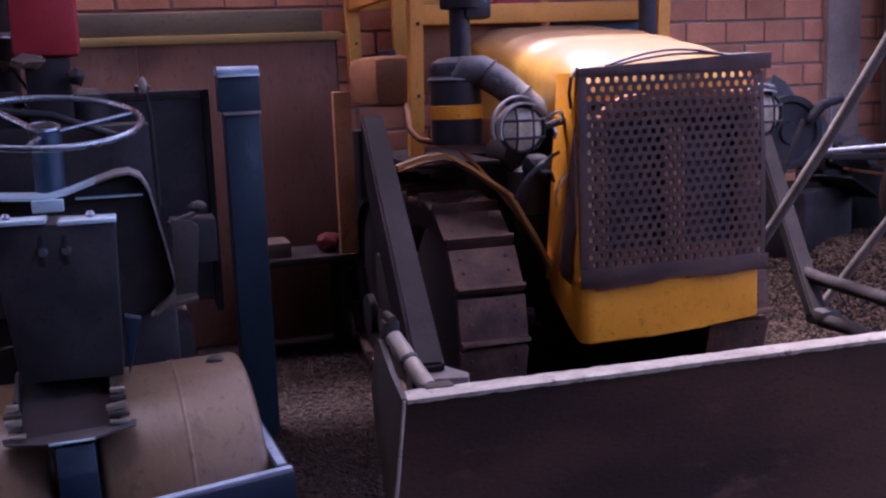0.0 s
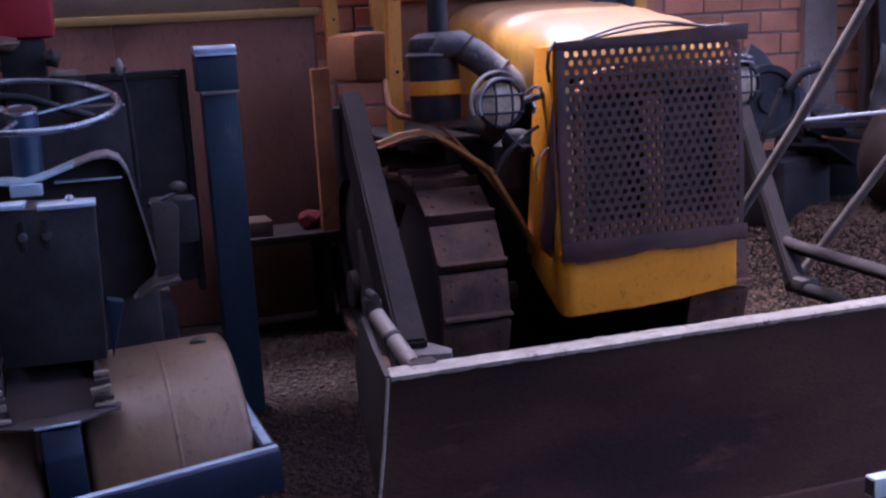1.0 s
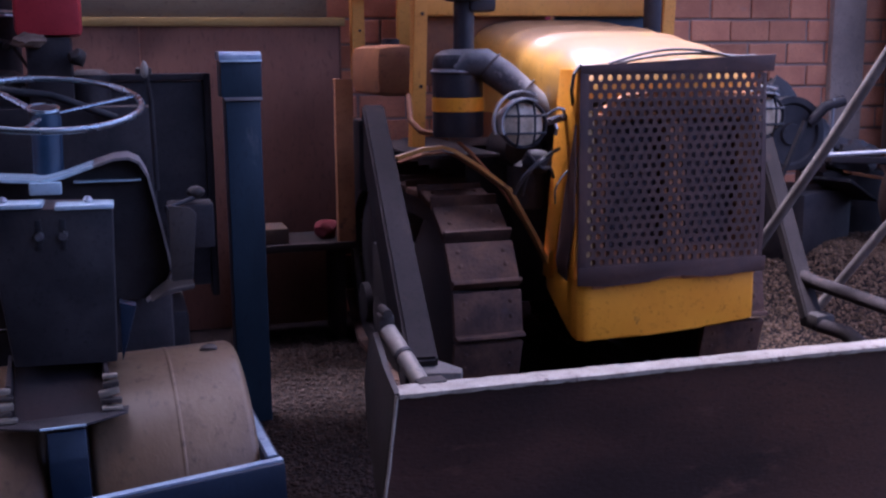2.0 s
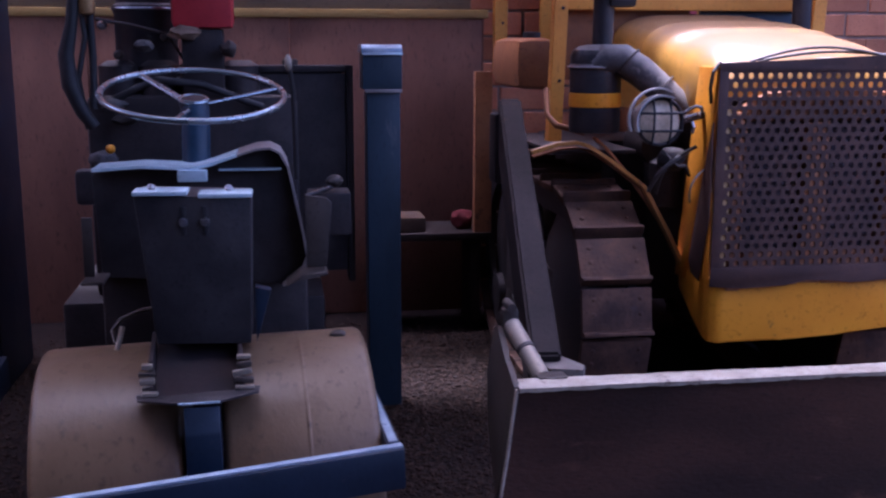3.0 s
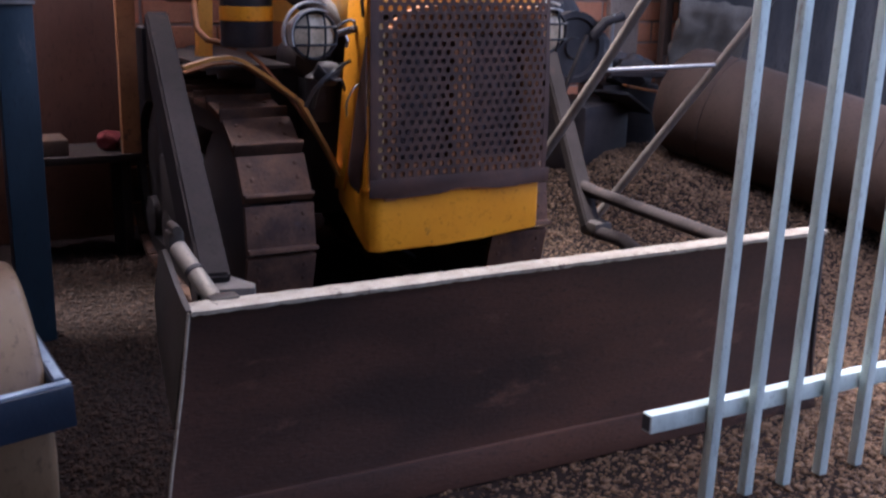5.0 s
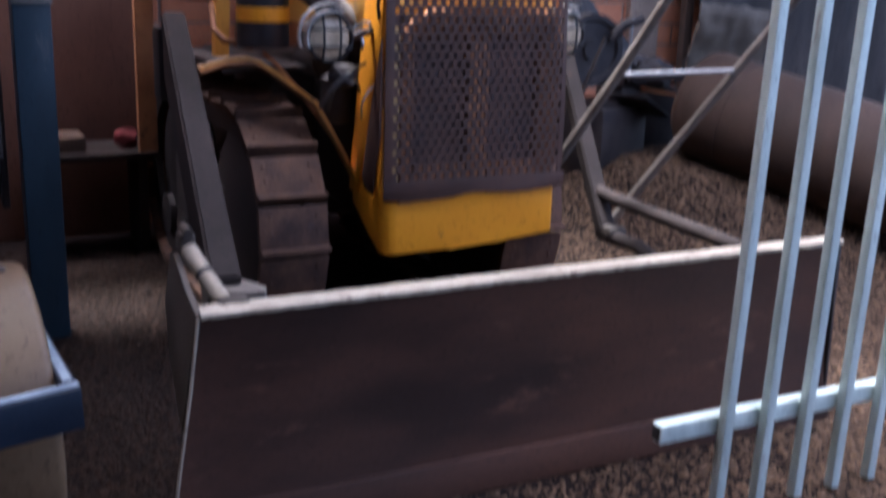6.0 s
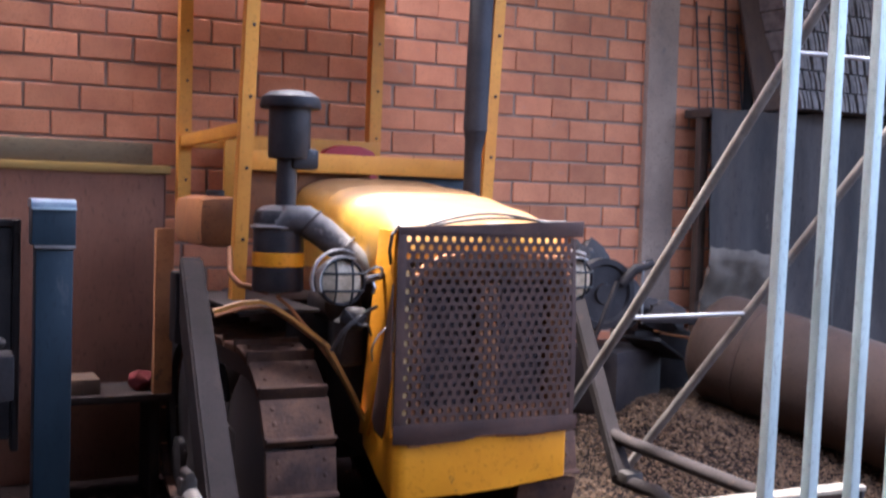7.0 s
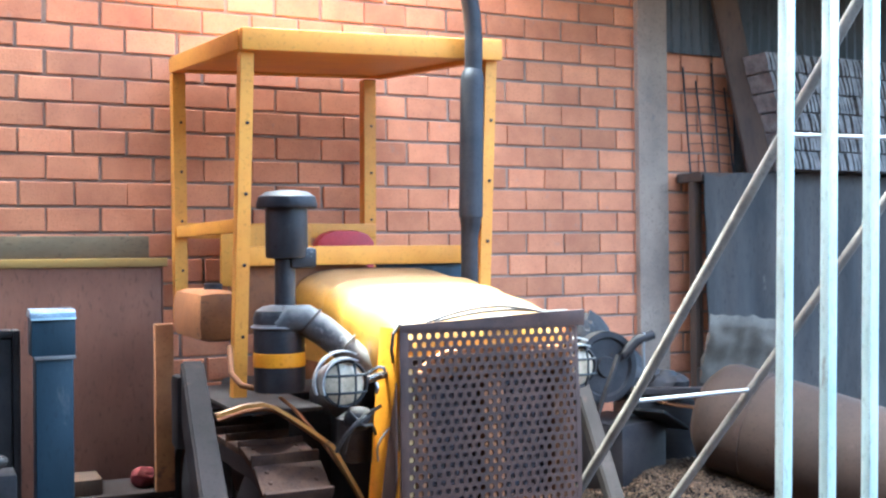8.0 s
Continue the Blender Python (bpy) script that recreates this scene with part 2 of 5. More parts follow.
def part(name, bm, material, parent, label="", smooth=True):
    """Links a bmesh, given in world metres, as one mesh object under a thing or part."""
    ob = new(name, mesh_of(name, bm, material, smooth))
    if parent:
        ob.parent = parent
        off, up = Vector((0, 0, 0)), parent
        while up:
            off += Vector(up.location)
            up = up.parent
        ob.data.transform(Matrix.Translation(-off))
    return tagged(ob, label)


def solid(name, bm, material, label, category, kind="", group=""):
    """A thing of a single mesh."""
    return tagged(part(name, bm, material, None), label, category, group, kind)


def box(x0, x1, y0, y1, z0, z1, bevel=0.006, bm=None, turn=None):
    bm = bm or bmesh.new()
    c = Vector(((x0 + x1) / 2, (y0 + y1) / 2, (z0 + z1) / 2))
    m = Matrix.Translation(c) @ (turn or Matrix()) @ Matrix.Diagonal((abs(x1 - x0), abs(y1 - y0), abs(z1 - z0), 1))
    vs = bmesh.ops.create_cube(bm, size=1, matrix=m)["verts"]
    if bevel:
        es = list({e for v in vs for e in v.link_edges})
        bmesh.ops.bevel(bm, geom=es, offset=bevel, segments=2, affect="EDGES", profile=0.6)
    return bm


def prism(points, axis, a, b, bevel=0.005, bm=None):
    """Extrudes a closed outline along an axis from a to b. Outline pairs are the two other axes, in order."""
    bm = bm or bmesh.new()

    def at(p, v):
        return {"x": (v, p[0], p[1]), "y": (p[0], v, p[1]), "z": (p[0], p[1], v)}[axis]

    lo, hi = [bm.verts.new(at(p, a)) for p in points], [bm.verts.new(at(p, b)) for p in points]
    fs = [bm.faces.new(lo), bm.faces.new(hi[::-1])]
    n = len(points)
    for i in range(n):
        fs.append(bm.faces.new((lo[i], hi[i], hi[(i + 1) % n], lo[(i + 1) % n])))
    if bevel:
        es = list({e for f in fs for e in f.edges})
        bmesh.ops.bevel(bm, geom=es, offset=bevel, segments=2, affect="EDGES", profile=0.6, clamp_overlap=True)
    return bm


def tube(points, radius, sides=14, bm=None, cap=True, wide=1.0):
    """A round bar along points; radius is one number or one for each point. wide stretches it sideways."""
    bm = bm or bmesh.new()
    pts = [Vector(p) for p in points]
    rs = radius if isinstance(radius, (list, tuple)) else [radius] * len(pts)
    rings, side = [], None
    for i, p in enumerate(pts):
        d = (pts[min(i + 1, len(pts) - 1)] - pts[max(i - 1, 0)]).normalized()
        if side is None:
            side = d.cross(Vector((0, 0, 1)))
            if side.length < 0.05:
                side = d.cross(Vector((0, 1, 0)))
        side = (side - d * side.dot(d)).normalized()
        up = side.cross(d)
        rings.append([bm.verts.new(p + rs[i] * (math.cos(t) * side * wide + math.sin(t) * up))
                      for t in (2 * math.pi * k / sides for k in range(sides))])
    for r0, r1 in zip(rings, rings[1:]):
        for k in range(sides):
            bm.faces.new((r0[k], r0[(k + 1) % sides], r1[(k + 1) % sides], r1[k]))
    if cap:
        bm.faces.new(rings[0][::-1])
        bm.faces.new(rings[-1])
    return bm


def bar(p, q, width, depth, bevel=0.004, bm=None, spin=0.0):
    """A straight flat bar of a rectangular section from p to q."""
    bm = bm or bmesh.new()
    p, q = Vector(p), Vector(q)
    rot = (q - p).to_track_quat("Z", "X").to_matrix().to_4x4() @ Matrix.Rotation(spin, 4, "Z")
    m = Matrix.Translation((p + q) / 2) @ rot @ Matrix.Diagonal((depth, width, (q - p).length, 1))
    vs = bmesh.ops.create_cube(bm, size=1, matrix=m)["verts"]
    if bevel:
        bmesh.ops.bevel(bm, geom=list({e for v in vs for e in v.link_edges}), offset=bevel, segments=2, affect="EDGES")
    return bm


def lathe(profile, centre, axis="z", sides=40, bm=None):
    """Turns (radius, height) pairs about an axis through centre."""
    bm = bm or bmesh.new()
    c = Vector(centre)
    frames = {"z": ((1, 0, 0), (0, 1, 0), (0, 0, 1)), "y": ((1, 0, 0), (0, 0, 1), (0, 1, 0)), "x": ((0, 1, 0), (0, 0, 1), (1, 0, 0))}
    u, v, w = (Vector(a) for a in frames[axis])
    rings = []
    for r, h in profile:
        rings.append([bm.verts.new(c + w * h + r * (math.cos(t) * u + math.sin(t) * v)) for t in (2 * math.pi * k / sides for k in range(sides))])
    for r0, r1 in zip(rings, rings[1:]):
        for k in range(sides):
            bm.faces.new((r0[k], r0[(k + 1) % sides], r1[(k + 1) % sides], r1[k]))
    bm.faces.new(rings[0][::-1])
    bm.faces.new(rings[-1])
    return bm


def strip(points, width, thick, direction=(0, 1, 0), bm=None):
    """A folded flat strip that follows points; its width lies along direction."""
    bm = bm or bmesh.new()
    d = Vector(direction).normalized()
    pts = [Vector(p) for p in points]
    rings = []
    for i, p in enumerate(pts):
        t = (pts[min(i + 1, len(pts) - 1)] - pts[max(i - 1, 0)]).normalized()
        n = t.cross(d).normalized() * thick / 2
        w = d * width / 2
        rings.append([bm.verts.new(p + s) for s in (n - w, n + w, -n + w, -n - w)])
    for r0, r1 in zip(rings, rings[1:]):
        for k in range(4):
            bm.faces.new((r0[k], r0[(k + 1) % 4], r1[(k + 1) % 4], r1[k]))
    bm.faces.new(rings[0][::-1])
    bm.faces.new(rings[-1])
    return bm


def rough_lump(centre, size, seed, amount=0.25, bm=None, level=3):
    bm = bm or bmesh.new()
    vs = bmesh.ops.create_icosphere(bm, subdivisions=level, radius=1)["verts"]
    for v in vs:
        n = noise.noise(v.co * 1.6 + Vector((seed, seed * 2, 0))) + 0.4 * noise.noise(v.co * 4.1 + Vector((0, seed, 3)))
        v.co = Vector(centre) + Vector((v.co.x * size[0], v.co.y * size[1], v.co.z * size[2])) * (1 + amount * n)
    return bm


# ---- ground ----
def rise(x, y):
    """Height of the gravel: level in front, heaped up towards the back on the open side."""
    def s(v):
        v = min(1, max(0, v))
        return v * v * (3 - 2 * v)
    return 0.42 * s((x - 2.75) / 0.9) * s((y - 2.5) / 1.7) + 0.012 * noise.noise(Vector((x * 1.3, y * 1.3, 0)))


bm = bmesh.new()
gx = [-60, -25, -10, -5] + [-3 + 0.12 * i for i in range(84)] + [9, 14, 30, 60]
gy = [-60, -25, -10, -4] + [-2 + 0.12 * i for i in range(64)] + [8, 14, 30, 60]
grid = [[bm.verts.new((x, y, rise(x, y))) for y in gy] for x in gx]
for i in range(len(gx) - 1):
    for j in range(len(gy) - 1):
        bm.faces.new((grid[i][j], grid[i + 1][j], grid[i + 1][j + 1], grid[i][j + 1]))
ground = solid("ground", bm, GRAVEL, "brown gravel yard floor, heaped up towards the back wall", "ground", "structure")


def stones(name, count, zones, label, material=None):
    rng = np.random.default_rng(7)
    base = bmesh.new()
    bmesh.ops.create_icosphere(base, subdivisions=1, radius=1)
    bv = np.array([v.co[:] for v in base.verts])
    bf = np.array([[v.index for v in f.verts] for f in base.faces])
    base.free()
    verts, faces = [], []
    area = [(a[1] - a[0]) * (a[3] - a[2]) * a[4] for a in zones]
    n = 0
    for zone, share in zip(zones, area):
        for _ in range(int(count * share / sum(area))):
            x, y = rng.uniform(zone[0], zone[1]) + rng.normal(0, 0.12), rng.uniform(zone[2], zone[3]) + rng.normal(0, 0.12)
            r = rng.choice([0.0034, 0.005, 0.0072, 0.011], p=[0.35, 0.38, 0.21, 0.06]) * rng.uniform(0.8, 1.2)
            w = bv * (r * rng.uniform(0.7, 1.3, 3)) * np.array([1, 1, 0.7]) * rng.uniform(0.75, 1.2, (len(bv), 1))
            verts.append(w + (x, y, rise(x, y) + 0.3 * r))
            faces.append(bf + n)
            n += len(bv)
    me = bpy.data.meshes.new(name)
    me.from_pydata(np.concatenate(verts).tolist(), [], np.concatenate(faces).tolist())
    me.materials.append(material or STONE)
    return tagged(new(name, me), label, "gravel", kind="stuff")


# stones on the dim floor carry their shade as a darker colour
stones("oily_gravel", 38000, [(0.55, 1.25, 2.1, 4.8, 0.9), (-0.9, 0.55, 2.9, 4.7, 0.25)], "gravel between the machines, its shade put into a darker stone colour", material=DIMSTONE)
stones("gravel", 74000, [(0.3, 2.9, 1.3, 2.1, 1.1), (2.6, 4.6, 1.6, 4.9, 1.6), (1.6, 3.2, 2.1, 3.1, 0.3)],
       "loose brown and grey gravel stones scattered over the yard")

# ---- walls ----
WALL_Y = 5.3
wall = thing("wall_north", "red hollow-brick wall with thick grey mortar joints", "wall", 0, WALL_Y, 0, kind="structure")
part("mortar", box(-6.0, 7.5, WALL_Y + 0.008, WALL_Y + 0.2, 0.0, 4.2, 0), MORTAR, wall, "grey mortar bed", smooth=False)
pillar = solid("pillar", box(4.235, 4.455, 5.25, 5.302, 0.0, 4.2, 0.012), CONCRETE, "grey cast concrete pillar in the brick wall", "pillar", "structure")
# unseen wall added behind the camera, kept dark to cut the front fill
solid("wall_south", box(-6.2, 9.0, -6.2, -6.0, 0.0, 3.6, 0), SLATE, "unseen plain dark grey wall, added to hold down light from the front", "wall", "structure")
solid("wall_west", box(-6.2, -6.0, -6.0, 5.5, 0.0, 4.2, 0), BRICK, "plain red-brown side wall", "wall", "structure")

# ---- bulldozer ----
dozer = thing("bulldozer", "old yellow crawler bulldozer with canopy, perforated grille guard and brown blade", "bulldozer", 2.0, 3.6, 0.0)

# engine bonnet
bm = bmesh.new()
rings = []
for y, xl, xr, low, shoulder, crown in ((3.086, 1.735, 2.335, 1.12, 1.205, 1.228), (3.104, 1.722, 2.345, 1.12, 1.230, 1.262), (3.135, 1.712, 2.352, 1.12, 1.255, 1.296), (3.19, 1.705, 2.36, 1.11, 1.282, 1.332),
                                        (3.28, 1.70, 2.36, 1.10, 1.300, 1.356), (3.40, 1.695, 2.36, 1.10, 1.315, 1.373), (3.505, 1.69, 2.36, 1.10, 1.326, 1.385), (3.52, 1.683, 2.367, 1.10, 1.336, 1.397), (3.535, 1.683, 2.367, 1.10, 1.337, 1.398), (3.55, 1.69, 2.36, 1.10, 1.33, 1.39),
                                        (3.69, 1.68, 2.36, 1.10, 1.351, 1.411), (3.705, 1.672, 2.367, 1.10, 1.362, 1.423), (3.72, 1.672, 2.367, 1.10, 1.362, 1.424), (3.735, 1.678, 2.36, 1.10, 1.356, 1.416), (3.88, 1.668, 2.36, 1.10, 1.373, 1.436), (4.02, 1.66, 2.36, 1.10, 1.39, 1.455)):
    outline = [(xl + 0.01, low), (xl, low + 0.05)]
    for k in range(13):
        a = math.pi - math.pi * k / 12
        c, s = math.cos(a), math.sin(a)
        half = (xr - xl) / 2
        px = (xl + xr) / 2 + half * math.copysign(abs(c) ** 0.5, c)
        outline.append((px, shoulder - 0.06 + (crown - shoulder + 0.06) * abs(s) ** 0.75))
    outline += [(xr, low + 0.05), (xr - 0.01, low)]
    rings.append([bm.verts.new((x, y, z)) for x, z in outline])
for a, b in zip(rings, rings[1:]):
    for k in range(len(a) - 1):
        bm.faces.new((a[k], a[k + 1], b[k + 1], b[k]))
bm.faces.new(rings[0])
bm.faces.new(rings[-1][::-1])
part("bonnet", bm, BONNET, dozer, "yellow rounded engine bonnet, sun-bleached and dusty on top")
part("engine_block", box(1.80, 2.27, 3.36, 4.02, 0.42, 1.12, 0.02), SOOT, dozer, "oily dark engine block")
part("oil_filter", lathe([(0.02, -0.09), (0.055, -0.08), (0.06, 0.07), (0.03, 0.09)], (1.70, 3.48, 0.86)), SOOT, dozer)
part("generator", lathe([(0.03, -0.12), (0.07, -0.11), (0.07, 0.1), (0.045, 0.12)], (1.70, 3.66, 0.98), "y"), DARKSTEEL, dozer)

# radiator surround
bm = box(1.752, 1.80, 3.0525, 3.12, 0.56, 1.13, 0.008)
box(2.275, 2.36, 3.064, 3.12, 0.56, 1.13, 0.008, bm)
prism([(1.80, 1.102), (2.275, 1.102), (2.345, 1.13), (2.34, 1.165), (2.305, 1.190), (2.05, 1.204), (1.86, 1.192), (1.80, 1.160), (1.776, 1.145), (1.778, 1.13)], "y", 3.056, 3.076, 0.005, bm)
surround = part("radiator_surround", bm, CORERUST, dozer, "brown dusty radiator surround")
# sits right behind the left holes so its painted light shows through
part("side_strip", box(1.716, 1.750, 3.0512, 3.12, 0.58, 1.14, 0.006), LITSTRIP, surround, "pale side strip, side light painted in")
part("centre_strip", box(2.000, 2.075, 3.0515, 3.10, 0.58, 1.10, 0.006), CORERUST, surround, "brown rusty centre strip")
part("radiator_core", box(1.802, 2.273, 3.104, 3.30, 0.56, 1.12, 0.004), CORE, surround, "dark radiator core")
part("core_tank", box(1.802, 1.998, 3.0525, 3.102, 0.575, 0.69, 0.008), CORERUST, surround)
part("core_tank", box(2.077, 2.273, 3.0525, 3.102, 0.575, 0.69, 0.008), CORERUST, surround)
part("side_plate", prism([(3.20, 1.27), (3.056, 1.27), (3.078, 1.05), (3.265, 0.56), (3.34, 0.56)], "x", 1.690, 1.712, 0.004), YELLOW, surround)
# right plate in a duller, darker orange than its left twin
part("side_plate", prism([(3.165, 1.27), (3.075, 1.27), (3.27, 0.56), (3.345, 0.56)], "x", 2.352, 2.374, 0.004), DULLORANGE, surround)
bm = prism([(1.747, 3.06), (1.728, 3.065), (1.710, 3.080), (1.701, 3.105), (1.70, 3.20), (1.70, 3.33), (2.362, 3.33), (2.362, 3.072), (2.352, 3.06), (2.15, 3.058), (1.95, 3.058)], "z", 0.388, 0.60, 0.007)
for v in bm.verts:
    low = min(1.0, max(0.0, (0.60 - v.co.z) / 0.20))
    v.co.z += low * (0.032 * max(0.0, (v.co.x - 1.75) / 0.61) ** 2 + 0.55 * max(0.0, v.co.y - 3.09) + 0.004 * noise.noise(Vector((v.co.x * 9, 0, 0))))
part("nose", bm, YELLOW, dozer, "yellow bumper plate with a worn lower edge")

# perforated guard in front of the radiator
def perforated(x0, x1, z0, z1, y, cols, rows, hole, thick=0.004):
    bm = bmesh.new()
    pw, ph = (x1 - x0) / cols, (z1 - z0) / rows

    def plate(pts_out, pts_in):
        for yy in (y, y + thick):
            o, i = [bm.verts.new((p[0], yy, p[1])) for p in pts_out], [bm.verts.new((p[0], yy, p[1])) for p in pts_in]
            n = len(o)
            for k in range(n):
                bm.faces.new((o[k], o[(k + 1) % n], i[(k + 1) % n], i[k]))
            if yy == y:
                front = i
        for k in range(len(front)):
            bm.faces.new((front[k], front[(k + 1) % n], i[(k + 1) % n], i[k]))

    for r in range(rows):
        zc, shift = z0 + (r + 0.5) * ph, (-0.25 if r % 2 else 0.25) * pw
        for c in range(cols):
            xc = x0 + (c + 0.5) * pw
            a, b = xc - pw / 2, xc + pw / 2
            lo, hi = zc - ph / 2, zc + ph / 2
            hx = xc + shift
            out = [(b, zc), (b, hi), (xc, hi), (a, hi), (a, zc), (a, lo), (xc, lo), (b, lo)]
            inn = [(hx + hole * math.cos(math.pi * k / 4), zc + hole * math.sin(math.pi * k / 4)) for k in range(8)]
            plate(out, inn)
    return bm


GX0, GX1, GZ0, GZ1 = 1.725, 2.366, 0.638, 1.257
def curled(bm):
    """Bends the sheet back along the side that was knocked in."""
    for v in bm.verts:
        d = max(0.0, v.co.x - 2.305)
        v.co.y += 3.2 * d * d * (0.7 + 0.5 * math.sin(6.0 * v.co.z))
        v.co.x -= 0.12 * d
        v.co.z -= 0.9 * d * d * max(0.0, (v.co.z - 1.15) / 0.1)
    return bm


guard = part("grille_guard", curled(perforated(GX0, GX1, GZ0, GZ1, 3.046, 20, 22, 0.0100)), MESHSTEEL, dozer, "dark steel sheet punched with rows of round holes", smooth=False)
part("guard_edge", box(1.695, GX0, 3.044, 3.050, GZ0, GZ1, 0.0015), MESHSTEEL, guard)
part("guard_edge", curled(strip([(0.5 * (GX1 + 2.388), 3.047, GZ0 + (GZ1 - GZ0) * k / 16) for k in range(17)], 0.022, 0.005, (1, 0, 0))), MESHSTEEL, guard)
part("guard_edge", prism([(1.695, GZ0), (1.695, 0.578), (1.80, 0.570), (1.95, 0.575), (2.02, 0.592), (2.10, 0.588), (2.18, 0.578), (2.386, 0.588), (2.388, GZ0)], "y", 3.044, 3.050, 0.0015), MESHSTEEL, guard)
part("guard_edge", prism([(1.695, GZ1), (2.388, GZ1), (2.392, 1.312), (2.2, 1.305), (1.95, 1.292), (1.695, 1.283)], "y", 3.043, 3.0505, 0.0015), MESHSTEEL, guard)
part("side_plate", prism([(3.056, 0.88), (3.056, 0.598), (3.17, 0.598), (3.15, 0.70), (3.09, 0.86)], "x", 1.689, 1.695, 0.002), YELLOW, surround)
part("guard_flap", prism([(3.047, 1.10), (3.047, 0.80), (3.105, 0.585), (3.175, 0.60), (3.195, 0.64), (3.13, 0.86)], "x", 1.680, 1.685, 0.001), MESHSTEEL, guard, "bent side flap of the punched sheet")
part("hose", tube([(1.69, 3.09, 1.16), (1.672, 3.06, 1.205), (1.675, 3.05, 1.255), (1.70, 3.055, 1.285)], 0.006, 8), BLACKPAINT, dozer)
for rise_z, y, shift in ((0.034, 3.064, 0.0), (0.020, 3.072, 0.03)):
    part("cable", tube([(1.80 + shift + 0.022 * k, y, 1.287 + rise_z * math.sin(math.pi * min(1, k / 20)) + 0.0009 * k) for k in range(24)], 0.0048, 8), BLACKPAINT, dozer, "black cable bowed over the radiator")
bm = lathe([(0.02, -0.012), (0.055, -0.010), (0.062, 0.0), (0.055, 0.010), (0.03, 0.014)], (0, 0, 0), "z", 24)
bm.transform(Matrix.Translation((2.10, 3.115, 1.285)) @ Matrix.Diagonal((1.15, 0.5, 1.0, 1)))
part("radiator_cap", bm, BLACKPAINT, dozer, "low black radiator cap")

# headlights
def headlight(x, y, z, r):
    bowl = part("headlight", lathe([(0.02, 0.13), (0.055, 0.12), (0.85 * r, 0.055), (r, 0.02), (r, 0.0), (0.90 * r, 0.0)], (x, y, z), "y"), BLACKPAINT, dozer, "round black work lamp")
    rim = tube([(x + 0.95 * r * math.cos(t), y - 0.008, z + 0.95 * r * math.sin(t)) for t in (2 * math.pi * i / 40 for i in range(41))], 0.0052, 8)
    part("rim", rim, SOOT, bowl, "dark lamp rim")
    for rise, deep, wide in ((0.004, -0.012, 0.040), (0.019, -0.004, 0.022)):
        arc = [(x - 0.35 * rise + (r + rise) * math.cos(t), y + deep, z + 0.45 * rise + (r + rise) * math.sin(t)) for t in (radians(62 + 4.4 * i) for i in range(33))]
        part("visor", strip(arc, wide, 0.005), VISOR, bowl, "pale worn visor over the lamp")
    part("lens", lathe([(0.001, -0.014), (0.5 * r, -0.011), (0.84 * r, 0.0), (0.90 * r, 0.003)], (x, y - 0.002, z), "y"), LENSGLASS, bowl, "dusty pale glass lens")
    cage = bmesh.new()
    for o in (-0.36, 0.36):
        h = math.sqrt(1 - o * o) * r
        tube([(x + o * r, y - 0.012, z - h), (x + o * r, y - 0.030, z - 0.4 * h), (x + o * r, y - 0.030, z + 0.4 * h), (x + o * r, y - 0.012, z + h)], 0.0042, 8, cage)
        tube([(x - h, y - 0.012, z + o * r), (x - 0.4 * h, y - 0.032, z + o * r), (x + 0.4 * h, y - 0.032, z + o * r), (x + h, y - 0.012, z + o * r)], 0.0042, 8, cage)
    part("lamp_guard", cage, TARP, bowl, "black wire lamp guard")
    return bowl


headlight(1.527, 3.10, 1.101, 0.076)
headlight(2.408, 3.12, 1.105, 0.074)
part("lamp_bracket", bar((1.60, 3.13, 1.10), (1.70, 3.15, 1.12), 0.03, 0.02), DARKSTEEL, dozer)
clip = tube([(1.600, 3.085, 1.128), (1.616, 3.076, 1.142), (1.634, 3.072, 1.150), (1.652, 3.076, 1.146), (1.660, 3.086, 1.132)], 0.0055, 8)
tube([(1.606, 3.090, 1.108), (1.618, 3.078, 1.118), (1.636, 3.074, 1.126), (1.650, 3.08, 1.120)], 0.005, 8, clip)
tube([(1.626, 3.082, 1.10), (1.630, 3.076, 1.085), (1.628, 3.082, 1.066)], 0.006, 8, clip)
part("lamp_clip", clip, CHROME, dozer, "bright bent wire clip beside the lamp")


def cable(points, r, m, label=""):
    """A slack cable that runs smoothly through its points."""
    ps = [Vector(q) for q in points]
    ps = [2 * ps[0] - ps[1]] + ps + [2 * ps[-1] - ps[-2]]
    out = []
    for a, b, c, d in zip(ps, ps[1:], ps[2:], ps[3:]):
        for k in range(6):
            u = k / 6
            out.append(0.5 * (2 * b + (c - a) * u + (2 * a - 5 * b + 4 * c - d) * u * u + (3 * b - a - 3 * c + d) * u ** 3))
    return part("lamp_wire", tube(out + [ps[-2]], r, 8), m, dozer, label)


cable(((1.66, 3.12, 1.02), (1.60, 3.13, 0.985), (1.565, 3.16, 0.93), (1.56, 3.2, 0.86)), 0.006, ARM)
cable(((1.64, 3.14, 1.00), (1.585, 3.12, 0.975), (1.545, 3.14, 0.93), (1.535, 3.20, 0.87)), 0.0075, DUSTRUBBER, "dusty grey cable")
cable(((1.69, 3.10, 0.955), (1.655, 3.09, 0.93), (1.638, 3.10, 0.89), (1.650, 3.13, 0.84)), 0.0035, DULLTUBE, "thin pale wire")
cable(((1.56, 3.15, 1.005), (1.60, 3.13, 0.96), (1.635, 3.14, 0.955), (1.66, 3.17, 0.92)), 0.005, DUSTRUBBER)
part("lamp_bracket", rough_lump((1.60, 3.17, 0.975), (0.055, 0.03, 0.038), 8, 0.35, level=2), SOOT, dozer, "oily lamp bracket under the headlight")

# air cleaner with its chimney and intake pipe
AX, AY = 1.437, 3.50
